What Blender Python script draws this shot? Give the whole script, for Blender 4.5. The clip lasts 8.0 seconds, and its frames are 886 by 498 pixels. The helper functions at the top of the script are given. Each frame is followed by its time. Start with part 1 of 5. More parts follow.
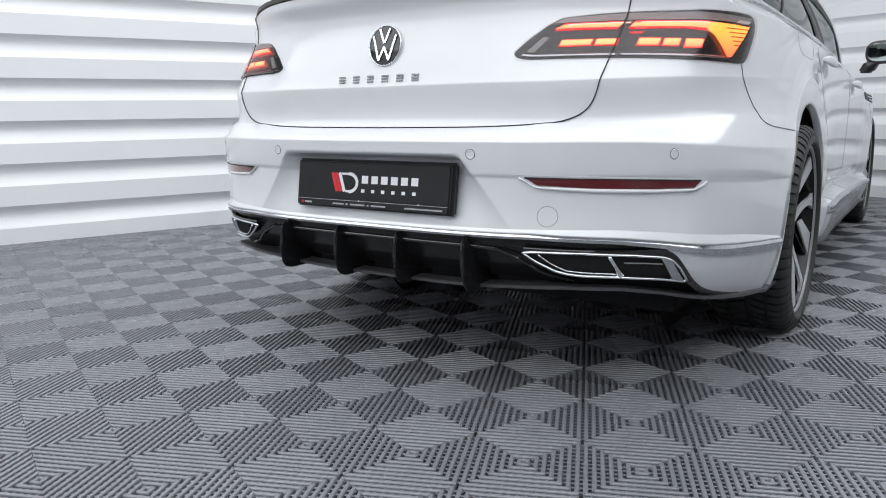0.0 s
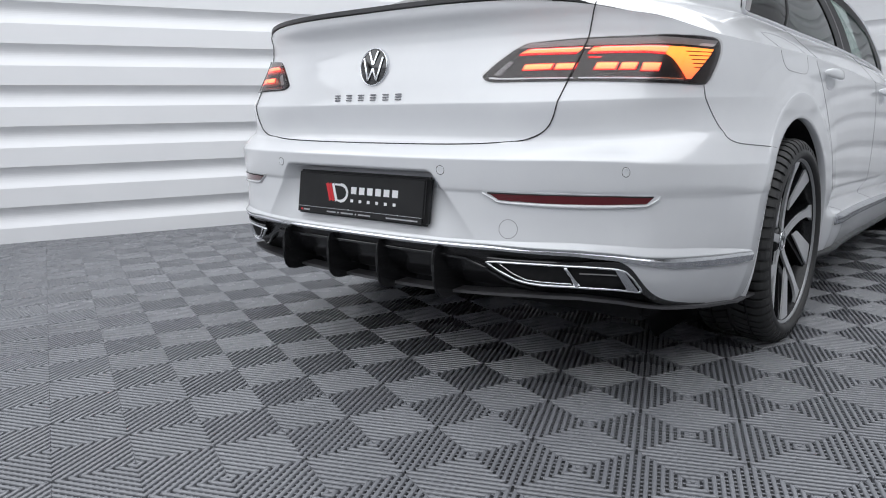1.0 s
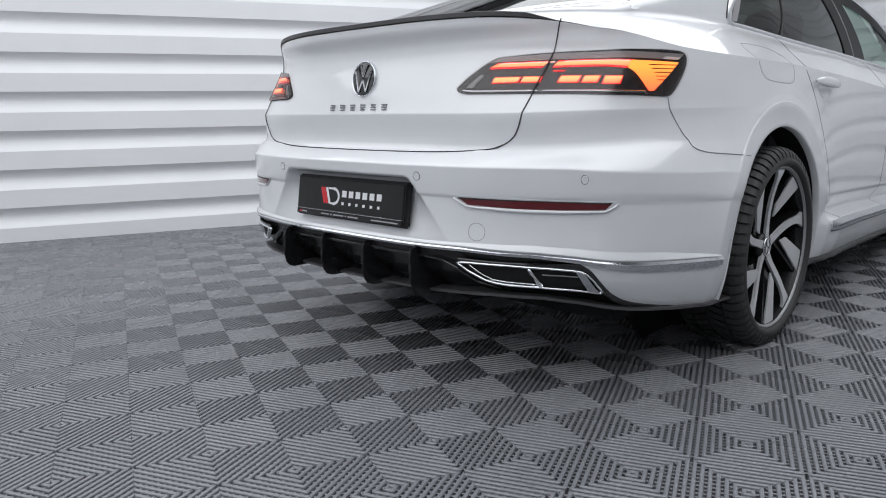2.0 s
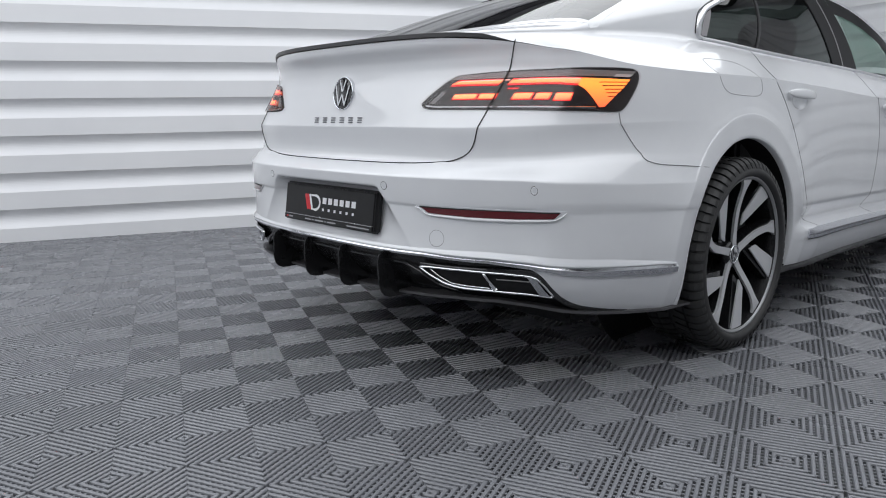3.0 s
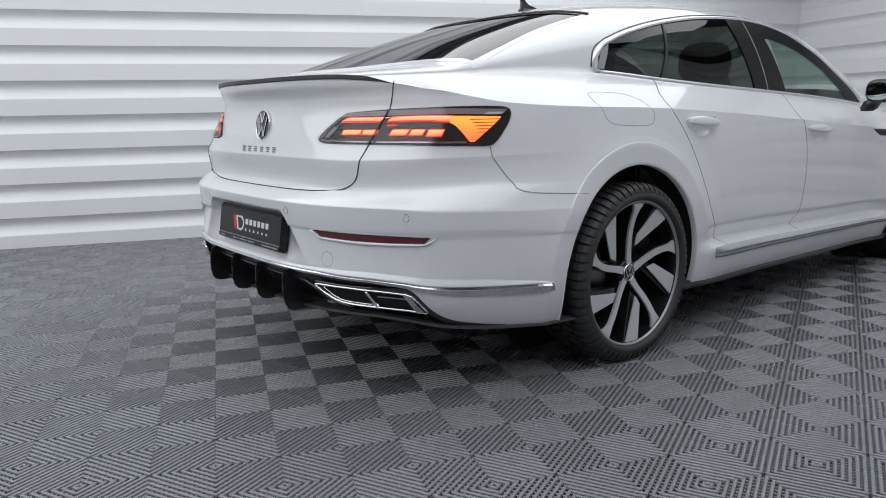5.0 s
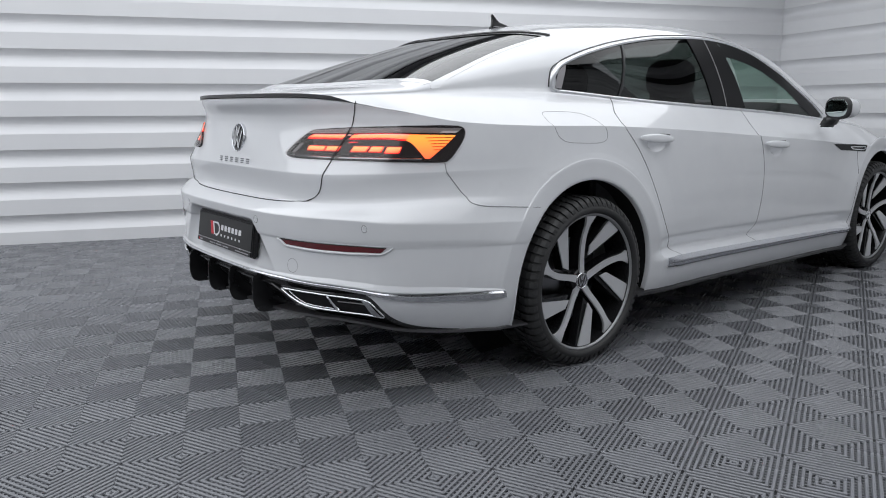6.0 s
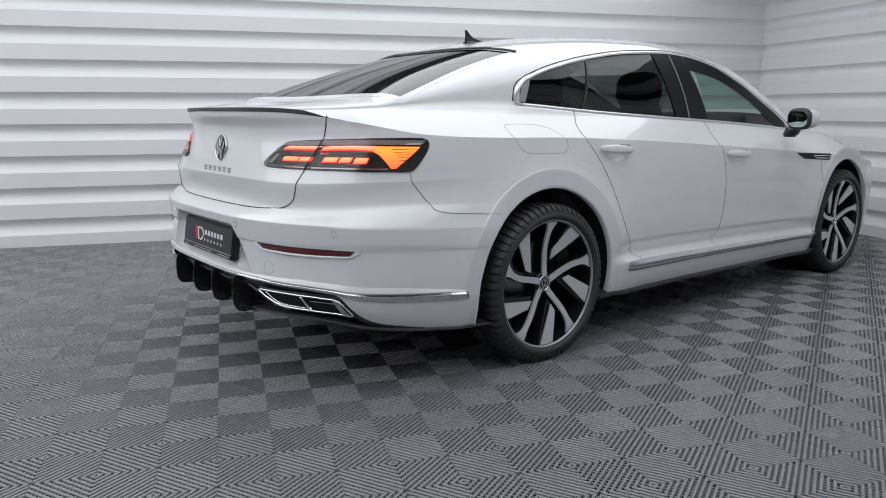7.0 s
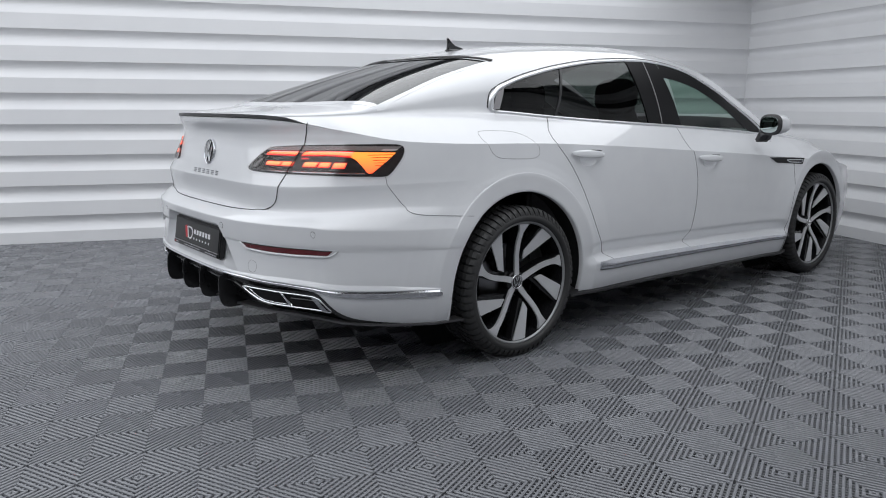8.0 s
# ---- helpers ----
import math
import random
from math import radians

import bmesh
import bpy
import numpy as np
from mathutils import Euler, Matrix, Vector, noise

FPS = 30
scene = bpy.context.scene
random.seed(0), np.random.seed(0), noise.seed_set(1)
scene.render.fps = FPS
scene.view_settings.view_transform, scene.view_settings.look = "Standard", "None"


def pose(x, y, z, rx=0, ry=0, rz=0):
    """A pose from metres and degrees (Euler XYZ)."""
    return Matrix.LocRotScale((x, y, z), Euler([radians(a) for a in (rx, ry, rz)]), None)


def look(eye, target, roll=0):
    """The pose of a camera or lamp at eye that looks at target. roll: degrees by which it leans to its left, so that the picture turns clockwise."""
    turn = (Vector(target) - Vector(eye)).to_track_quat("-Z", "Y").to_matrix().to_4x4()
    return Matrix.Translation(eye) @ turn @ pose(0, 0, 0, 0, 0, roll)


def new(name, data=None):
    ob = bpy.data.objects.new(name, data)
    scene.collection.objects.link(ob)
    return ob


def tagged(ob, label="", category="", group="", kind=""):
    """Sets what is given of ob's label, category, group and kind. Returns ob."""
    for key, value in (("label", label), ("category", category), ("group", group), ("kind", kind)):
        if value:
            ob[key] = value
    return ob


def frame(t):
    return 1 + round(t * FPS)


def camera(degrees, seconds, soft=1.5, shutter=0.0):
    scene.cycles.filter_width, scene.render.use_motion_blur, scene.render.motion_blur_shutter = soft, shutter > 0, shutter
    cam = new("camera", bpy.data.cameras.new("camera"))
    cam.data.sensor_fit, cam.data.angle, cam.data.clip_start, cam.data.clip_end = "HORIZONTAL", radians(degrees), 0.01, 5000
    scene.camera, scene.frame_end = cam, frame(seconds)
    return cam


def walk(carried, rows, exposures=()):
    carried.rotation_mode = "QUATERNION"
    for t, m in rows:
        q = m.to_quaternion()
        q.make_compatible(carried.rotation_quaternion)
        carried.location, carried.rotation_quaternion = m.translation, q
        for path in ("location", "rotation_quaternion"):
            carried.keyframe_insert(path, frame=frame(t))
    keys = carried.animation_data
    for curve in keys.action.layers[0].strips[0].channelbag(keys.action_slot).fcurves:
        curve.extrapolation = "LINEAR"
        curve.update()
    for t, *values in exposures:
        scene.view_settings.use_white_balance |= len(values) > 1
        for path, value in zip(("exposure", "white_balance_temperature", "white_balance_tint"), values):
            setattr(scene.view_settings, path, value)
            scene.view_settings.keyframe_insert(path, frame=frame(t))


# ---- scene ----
cam = camera(62.1, 8.0, soft=1.05)
PATH = [
    (0, (1.277, -1.585, 0.747), (0.182, 0.048, 0.379), -0.8),
    (0.5, (1.431, -1.565, 0.781), (0.251, 0.005, 0.405), -0.8),
    (1, (1.575, -1.542, 0.806), (0.321, -0.03, 0.427), -0.8),
    (1.5, (1.702, -1.52, 0.816), (0.388, -0.06, 0.441), -0.8),
    (3, (2.092, -1.426, 0.871), (0.645, -0.097, 0.495), -0.8),
    (3.5, (2.212, -1.384, 0.894), (0.74, -0.081, 0.523), -0.8),
    (4, (2.335, -1.32, 0.921), (0.839, -0.047, 0.546), -0.9),
    (4.5, (2.461, -1.251, 0.949), (0.947, -0.001, 0.57), -0.9),
    (5, (2.582, -1.198, 0.973), (1.059, 0.042, 0.598), -1.0),
    (6.5, (2.923, -1.178, 1.072), (1.395, 0.055, 0.689), 0.1),
    (7, (3.038, -1.189, 1.08), (1.506, 0.042, 0.708), -0.1),
    (7.5, (3.139, -1.195, 1.087), (1.603, 0.032, 0.721), -0.2),
    (8, (3.228, -1.201, 1.121), (1.694, 0.026, 0.742), 0.2),
]
walk(cam, [(t, look(eye, target, roll)) for t, eye, target, roll in PATH],
     [(0.0, -0.05), (1.5, -0.28), (3.0, -0.40), (4.5, -0.46), (8.0, -0.50)])

# ---- light: a white photo hall under a large ceiling light box ----
world = bpy.data.worlds.new("hall_air")
world.use_nodes = True
world.node_tree.nodes["Background"].inputs[0].default_value = (0.75, 0.8, 0.9, 1)
world.node_tree.nodes["Background"].inputs[1].default_value = 0.02
scene.world = world

# the hall's own axes: U runs along the long wall, N towards it
ANG = radians(67.62)
UX, NX = Vector((math.cos(ANG), math.sin(ANG), 0)), Vector((-math.sin(ANG), math.cos(ANG), 0))
HALL = Matrix(((UX.x, NX.x, 0, 0), (UX.y, NX.y, 0, 0), (0, 0, 1, 0), (0, 0, 0, 1)))
WALL_N, WALL_U, BACK_N, BACK_U, CEIL = 3.254, 5.37, -6.6, -6.2, 3.1


def lamp(name, u, n, z, su, sn, watts, color=(1, 1, 1)):
    data = bpy.data.lights.new(name, "AREA")
    data.shape, data.size, data.size_y, data.energy, data.color = "RECTANGLE", su, sn, watts, color
    ob = new(name, data)
    ob.matrix_world = HALL @ Matrix.Translation((u, n, z))
    return ob


# ---- materials ----
def material(name, color, rough=0.5, metal=0.0, coat=0.0, coat_rough=0.03, spec=0.5):
    m = bpy.data.materials.new(name)
    m.use_nodes = True
    b = m.node_tree.nodes["Principled BSDF"]
    b.inputs["Base Color"].default_value = (*color, 1)
    b.inputs["Roughness"].default_value = rough
    b.inputs["Metallic"].default_value = metal
    b.inputs["Coat Weight"].default_value = coat
    b.inputs["Coat Roughness"].default_value = coat_rough
    b.inputs["Specular IOR Level"].default_value = spec
    return m


def vary(m, color2, scale, low=0.35, high=0.7, detail=6.0, rough_swing=0.0, bump=0.0, bump_scale=None, stretch=(1, 1, 1), random_swing=0.0):
    """Lays a second tone, roughness swing and fine relief over a material, in object coordinates of metres."""
    t = m.node_tree
    b = t.nodes["Principled BSDF"]
    first = tuple(b.inputs["Base Color"].default_value)
    co = t.nodes.new("ShaderNodeTexCoord")
    mp = t.nodes.new("ShaderNodeMapping")
    mp.inputs["Scale"].default_value = stretch
    t.links.new(co.outputs["Object"], mp.inputs["Vector"])
    n = t.nodes.new("ShaderNodeTexNoise")
    n.inputs["Scale"].default_value, n.inputs["Detail"].default_value = scale, detail
    t.links.new(mp.outputs["Vector"], n.inputs["Vector"])
    r = t.nodes.new("ShaderNodeMapRange")
    r.inputs["From Min"].default_value, r.inputs["From Max"].default_value = low, high
    t.links.new(n.outputs["Fac"], r.inputs["Value"])
    mix = t.nodes.new("ShaderNodeMix")
    mix.data_type = "RGBA"
    mix.inputs["A"].default_value, mix.inputs["B"].default_value = first, (*color2, 1)
    t.links.new(r.outputs["Result"], mix.inputs["Factor"])
    out = mix.outputs["Result"]
    if random_swing:
        info = t.nodes.new("ShaderNodeObjectInfo")
        rr = t.nodes.new("ShaderNodeMapRange")
        rr.inputs["To Min"].default_value, rr.inputs["To Max"].default_value = 1 - random_swing, 1 + random_swing
        t.links.new(info.outputs["Random"], rr.inputs["Value"])
        hsv = t.nodes.new("ShaderNodeHueSaturation")
        t.links.new(rr.outputs["Result"], hsv.inputs["Value"])
        t.links.new(out, hsv.inputs["Color"])
        out = hsv.outputs["Color"]
    t.links.new(out, b.inputs["Base Color"])
    if rough_swing:
        rg = t.nodes.new("ShaderNodeMapRange")
        base = b.inputs["Roughness"].default_value
        rg.inputs["To Min"].default_value, rg.inputs["To Max"].default_value = base - rough_swing, base + rough_swing
        t.links.new(r.outputs["Result"], rg.inputs["Value"])
        t.links.new(rg.outputs["Result"], b.inputs["Roughness"])
    if bump:
        n2 = t.nodes.new("ShaderNodeTexNoise")
        n2.inputs["Scale"].default_value, n2.inputs["Detail"].default_value = bump_scale or scale * 6, 4
        t.links.new(mp.outputs["Vector"], n2.inputs["Vector"])
        bp = t.nodes.new("ShaderNodeBump")
        bp.inputs["Strength"].default_value, bp.inputs["Distance"].default_value = bump, 0.002
        t.links.new(n2.outputs["Fac"], bp.inputs["Height"])
        t.links.new(bp.outputs["Normal"], b.inputs["Normal"])
    return m


def glowing(name, color, strength):
    m = bpy.data.materials.new(name)
    m.use_nodes = True
    b = m.node_tree.nodes["Principled BSDF"]
    b.inputs["Base Color"].default_value = (*color, 1)
    b.inputs["Emission Color"].default_value = (*color, 1)
    b.inputs["Emission Strength"].default_value = strength
    b.inputs["Roughness"].default_value = 0.3
    return m


def graded(m, color_low, color_high, z0, z1):
    """Lets a lamp's glow run from one colour at its lower edge to another at its upper edge."""
    t = m.node_tree
    co, xyz = t.nodes.new("ShaderNodeTexCoord"), t.nodes.new("ShaderNodeSeparateXYZ")
    t.links.new(co.outputs["Object"], xyz.inputs[0])
    r, mix = t.nodes.new("ShaderNodeMapRange"), t.nodes.new("ShaderNodeMix")
    r.inputs["From Min"].default_value, r.inputs["From Max"].default_value = z0, z1
    t.links.new(xyz.outputs["Z"], r.inputs["Value"])
    mix.data_type = "RGBA"
    mix.inputs["A"].default_value, mix.inputs["B"].default_value = (*color_low, 1), (*color_high, 1)
    t.links.new(r.outputs["Result"], mix.inputs["Factor"])
    t.links.new(mix.outputs["Result"], t.nodes["Principled BSDF"].inputs["Emission Color"])
    return m


def glassy(name, color, ior=1.45, rough=0.0):
    m = bpy.data.materials.new(name)
    m.use_nodes = True
    t = m.node_tree
    b = t.nodes["Principled BSDF"]
    t.nodes.remove(b)
    tr = t.nodes.new("ShaderNodeBsdfTransparent")
    tr.inputs[0].default_value = (*color, 1)
    gl = t.nodes.new("ShaderNodeBsdfGlossy")
    gl.inputs["Roughness"].default_value = rough
    fr = t.nodes.new("ShaderNodeFresnel")
    fr.inputs["IOR"].default_value = ior
    mx = t.nodes.new("ShaderNodeMixShader")
    t.links.new(fr.outputs[0], mx.inputs[0])
    t.links.new(tr.outputs[0], mx.inputs[1])
    t.links.new(gl.outputs[0], mx.inputs[2])
    t.links.new(mx.outputs[0], t.nodes["Material Output"].inputs[0])
    return m


PAINT = vary(material("white_car_paint", (0.74, 0.75, 0.77), 0.32, 0.0, 1.0, 0.05), (0.72, 0.73, 0.755), 9.0)
SHEET = vary(material("white_coated_sheet", (0.80, 0.805, 0.82), 0.42), (0.76, 0.765, 0.785), 1.7, rough_swing=0.06, bump=0.03, bump_scale=14)
RIB = vary(material("grey_floor_plastic", (0.195, 0.20, 0.217), 0.29, spec=0.75), (0.165, 0.17, 0.187), 5.0, rough_swing=0.07, bump=0.12, bump_scale=160, random_swing=0.06)
UNDER = vary(material("dark_floor_underside", (0.085, 0.086, 0.092), 0.8), (0.065, 0.066, 0.07), 3.0)
BEAM = vary(material("dark_beam_paint", (0.045, 0.045, 0.05), 0.8), (0.035, 0.035, 0.04), 4.0)
CEILING = vary(material("dark_ceiling_paint", (0.10, 0.10, 0.105), 0.7), (0.085, 0.085, 0.09), 1.3)
GLOSS_BLACK = material("gloss_black_plastic", (0.013, 0.013, 0.014), 0.08, 0, 0.6)
SATIN_BLACK = vary(material("satin_black_plastic", (0.024, 0.024, 0.026), 0.38), (0.03, 0.03, 0.032), 30, rough_swing=0.06)
LINER = vary(material("arch_liner_felt", (0.02, 0.02, 0.021), 0.95, spec=0.1), (0.026, 0.026, 0.027), 60)
THIN_GAP = material("thin_panel_gap", (0.17, 0.17, 0.175), 0.7)
HAIRLINE = material("hairline_gap", (0.30, 0.30, 0.31), 0.7)
DIFFUSER_BLACK = vary(material("diffuser_black", (0.012, 0.012, 0.013), 0.2, spec=0.45), (0.016, 0.016, 0.017), 25)
LIP_BLACK = vary(material("satin_lip_black", (0.05, 0.049, 0.052), 0.34, spec=0.6), (0.06, 0.059, 0.062), 25, rough_swing=0.05)
SEAM = material("panel_gap", (0.012, 0.012, 0.013), 0.7)
CHROME = material("bright_chrome", (0.86, 0.87, 0.89), 0.07, 1.0)
FRAME_CHROME = material("window_frame_chrome", (0.90, 0.91, 0.93), 0.34, 1.0)
STRIP_CHROME = vary(material("bumper_strip_chrome", (0.80, 0.81, 0.83), 0.16, 1.0), (0.70, 0.71, 0.73), 60, rough_swing=0.05)
TRIM_CHROME = material("grey_trim_chrome", (0.62, 0.63, 0.65), 0.16, 1.0)
DARK_CHROME = material("dark_letter_chrome", (0.30, 0.305, 0.32), 0.22, 1.0)
SATIN_CHROME = material("brushed_trim_metal", (0.74, 0.75, 0.78), 0.24, 1.0)
TYRE = vary(material("tyre_rubber", (0.026, 0.026, 0.027), 0.6), (0.036, 0.036, 0.036), 22, rough_swing=0.08, bump=0.1, bump_scale=240)
ALLOY = material("machined_alloy", (0.66, 0.665, 0.68), 0.34, 0.4)
RIM_EDGE = material("dull_rim_edge", (0.34, 0.345, 0.355), 0.4, 0.4)
RIM_BLACK = material("gloss_black_rim", (0.010, 0.010, 0.011), 0.25, 0.0, 0.15, spec=0.35)
REFLECTOR = material("red_reflector", (0.10, 0.006, 0.010), 0.22, 0, 0.8)
GLASS_DARK = glassy("privacy_glass", (0.13, 0.135, 0.133), 1.52)
REAR_GLASS = glassy("steep_rear_glass", (0.13, 0.135, 0.133), 2.5)
GLASS_GREEN = glassy("green_tinted_glass", (0.55, 0.68, 0.62), 1.5)
LENS = glassy("smoked_lamp_lens", (0.80, 0.78, 0.78), 1.36)
LAMP_BLACK = material("lamp_housing_black", (0.03, 0.027, 0.028), 0.25, 0, 0.5)
LAMP_GREY = material("lamp_housing_grey", (0.32, 0.31, 0.315), 0.3, 0.0, 0.5)
RED_GLOW = glowing("red_lamp_glow", (1.0, 0.02, 0.025), 1.3)
BLOCK_GLOW = graded(glowing("block_lamp_glow", (1.0, 0.2, 0.05), 2.8), (1.0, 0.06, 0.04), (1.0, 0.34, 0.14), 0.886, 0.906)
BAR_GLOW = graded(glowing("bar_lamp_glow", (1.0, 0.2, 0.05), 2.8), (1.0, 0.10, 0.05), (1.0, 0.30, 0.12), 0.932, 0.946)
AMBER_GLOW = graded(glowing("amber_lamp_glow", (1.0, 0.21, 0.03), 2.6), (1.0, 0.10, 0.05), (1.0, 0.30, 0.05), 0.870, 0.935)
PALE_GLOW = glowing("pale_lamp_line", (1.0, 0.55, 0.5), 1.4)
PLATE_BLACK = vary(material("plate_black", (0.012, 0.012, 0.013), 0.3, spec=0.3), (0.016, 0.016, 0.017), 20)
PILLAR_BLACK = material("pillar_black", (0.010, 0.010, 0.011), 0.4, spec=0.12)
WHITE_MARK = material("white_print", (0.8, 0.8, 0.82), 0.4)
GREY_MARK = material("grey_print", (0.38, 0.38, 0.4), 0.4)
RED_MARK = material("red_print", (0.62, 0.02, 0.03), 0.4)
CABIN = vary(material("black_cabin_cloth", (0.03, 0.03, 0.032), 0.85), (0.04, 0.04, 0.042), 40)
BRAKE = material("brake_disc_steel", (0.22, 0.22, 0.23), 0.35, 1.0)
MIRROR = material("mirror_glass", (0.42, 0.48, 0.47), 0.03, 1.0)
HEADLINER = vary(material("grey_headliner_cloth", (0.16, 0.16, 0.165), 0.9), (0.14, 0.14, 0.145), 30)


# ---- mesh helpers ----
def link_mesh(name, verts, faces, mat, parent=None, label="", normals=None, smooth=True):
    me = bpy.data.meshes.new(name)
    me.from_pydata([tuple(v) for v in verts], [], faces)
    me.materials.append(mat)
    me.update()
    if smooth:
        me.polygons.foreach_set("use_smooth", [True] * len(me.polygons))
    if normals is not None:
        me.normals_split_custom_set_from_vertices([tuple(n) for n in normals])
    ob = new(name, me)
    if parent is not None:
        ob.parent = parent
    return tagged(ob, label)


def part(name, bm, mat, parent, label="", smooth=False):
    me = bpy.data.meshes.new(name)
    bmesh.ops.recalc_face_normals(bm, faces=bm.faces)
    bm.to_mesh(me)
    bm.free()
    me.materials.append(mat)
    if smooth:
        me.polygons.foreach_set("use_smooth", [True] * len(me.polygons))
    ob = new(name, me)
    if parent is not None:
        ob.parent = parent
    return tagged(ob, label)


def box_bm(x0, x1, y0, y1, z0, z1, bevel=0.0, seg=2):
    bm = bmesh.new()
    bmesh.ops.create_cube(bm, size=1)
    for v in bm.verts:
        v.co = Vector((x0 + (v.co.x + 0.5) * (x1 - x0), y0 + (v.co.y + 0.5) * (y1 - y0), z0 + (v.co.z + 0.5) * (z1 - z0)))
    if bevel:
        bmesh.ops.bevel(bm, geom=bm.edges[:], offset=bevel, segments=seg, affect="EDGES")
    return bm


def empty(name, label="", category="", kind="", group=""):
    return tagged(new(name), label, category, group, kind)


def spline_fn(*knots):
    """A natural cubic spline through (where, value) knots, with even curvature."""
    x, y = np.array([k[0] for k in knots], float), np.array([k[1] for k in knots], float)
    n, h, d = len(x), np.diff(x), np.diff(y) / np.diff(x)
    A, b = np.eye(n), np.zeros(n)
    for i in range(1, n - 1):
        A[i, i - 1 : i + 2] = h[i - 1], 2 * (h[i - 1] + h[i]), h[i]
        b[i] = 6 * (d[i] - d[i - 1])
    c = np.linalg.solve(A, b)

    def at(q):
        q = np.clip(np.asarray(q, float), x[0], x[-1])
        i = np.clip(np.searchsorted(x, q, side="right") - 1, 0, n - 2)
        s, r = q - x[i], x[i + 1] - q
        return (c[i] * r**3 + c[i + 1] * s**3) / (6 * h[i]) + (y[i] / h[i] - c[i] * h[i] / 6) * r + (y[i + 1] / h[i] - c[i + 1] * h[i] / 6) * s

    return at


def curve_fn(*knots):
    """A smooth, overshoot-free curve through (where, value) knots."""
    kx, ky = np.array([k[0] for k in knots], float), np.array([k[1] for k in knots], float)
    h, d = np.diff(kx), np.diff(ky) / np.diff(kx)
    m = np.zeros(len(kx))
    for i in range(1, len(kx) - 1):
        if d[i - 1] * d[i] > 0:
            w1, w2 = 2 * h[i] + h[i - 1], h[i] + 2 * h[i - 1]
            m[i] = (w1 + w2) / (w1 / d[i - 1] + w2 / d[i])
    m[0], m[-1] = d[0], d[-1]

    def at(x):
        x = np.clip(np.asarray(x, float), kx[0], kx[-1])
        i = np.clip(np.searchsorted(kx, x, side="right") - 1, 0, len(h) - 1)
        s = (x - kx[i]) / h[i]
        return (2 * s**3 - 3 * s**2 + 1) * ky[i] + (s**3 - 2 * s**2 + s) * h[i] * m[i] + (3 * s**2 - 2 * s**3) * ky[i + 1] + (s**3 - s**2) * h[i] * m[i + 1]

    return at



# a broad soft box hung under the ceiling over the car
lamp("ceiling_light", -0.9, -0.40, 2.75, 10.4, 6.9, 515, (0.94, 0.97, 1.01))
# ---- the hall ----
PITCH, RIB_Z = 0.249, -0.0226


def ribbed_wall(name, length, place, turn, label):
    """A sheet-metal wall of level trapezoid ribs; it faces its own -y, and runs along its own x."""
    rows = []
    k = 1
    while True:
        z = RIB_Z + PITCH * k
        if k == 1:
            rows += [(0.0, 0.0)]
        # the flat band above rib k begins at z; under it a hollow cove sweeps back and out again
        rows += [(z - 0.53 * PITCH * (1 - t), 0.041 * math.sin(math.pi * t**1.25) ** 0.9 if 0 < t < 1 else 0.0) for t in (0, 0.03, 0.08, 0.14, 0.2, 0.27, 0.34, 0.42, 0.5, 0.58, 0.66, 0.74, 0.82, 0.9, 0.96, 1)]
        if z > CEIL:
            break
        k += 1
    rows = [(min(max(z, 0.0), CEIL), d) for z, d in rows]
    xs = np.linspace(0, length, 9)
    verts, faces = [], []
    for z, d in rows:
        verts += [(x, d, z) for x in xs]
    n = len(xs)
    for j in range(len(rows) - 1):
        if rows[j + 1][0] - rows[j][0] < 1e-5:
            continue
        faces += [(j * n + i, j * n + i + 1, j * n + n + i + 1, j * n + n + i) for i in range(n - 1)]
    b = len(verts)
    verts += [(0, 0.12, 0), (length, 0.12, 0), (length, 0.12, CEIL), (0, 0.12, CEIL)]
    faces += [(b + 1, b, b + 3, b + 2)]
    ob = link_mesh(name, verts, faces, SHEET, smooth=False)
    ob.matrix_world = HALL @ Matrix.Translation(place) @ Matrix.Rotation(turn, 4, "Z")
    return tagged(ob, label, "wall", kind="structure")


ribbed_wall("wall_long", WALL_U - BACK_U + 0.05, (BACK_U, WALL_N, 0), 0.0, "white coated sheet-metal wall with level trapezoid ribs")
ribbed_wall("wall_end", WALL_N - BACK_N + 0.05, (WALL_U, WALL_N + 0.05, 0), -math.pi / 2, "white ribbed sheet-metal end wall meeting the long wall")
# two unseen white walls, added to throw light back onto the car
ribbed_wall("unseen_wall_back", WALL_U - BACK_U, (WALL_U, BACK_N, 0), math.pi, "unseen white ribbed wall added behind the camera to bounce light")
ribbed_wall("unseen_wall_side", WALL_N - BACK_N, (BACK_U, BACK_N, 0), math.pi / 2, "unseen white ribbed wall added to close the hall and bounce light")
# a narrow corner post where the two seen walls meet
post = part("corner_trim", box_bm(-0.003, 0.003, -0.003, 0.003, 0, CEIL, 0.001), SHEET, None)
post.matrix_world = HALL @ Matrix.Translation((WALL_U - 0.004, WALL_N - 0.004, 0))
tagged(post, "narrow white metal corner trim between ribbed walls", "trim", kind="structure")

ceil_ob = part("ceiling", box_bm(BACK_U - 0.2, WALL_U + 0.2, BACK_N - 0.2, WALL_N + 0.2, CEIL, CEIL + 0.15), CEILING, None)
ceil_ob.matrix_world = HALL.copy()
tagged(ceil_ob, "dark painted hall ceiling over the light box", "ceiling", kind="structure")
floor = part("floor", box_bm(BACK_U - 0.2, WALL_U + 0.2, BACK_N - 0.2, WALL_N + 0.2, -0.2, -0.016), UNDER, None)
floor.matrix_world = HALL.copy()
tagged(floor, "dark floor slab under grey ribbed plastic floor tiles", "floor", kind="structure")

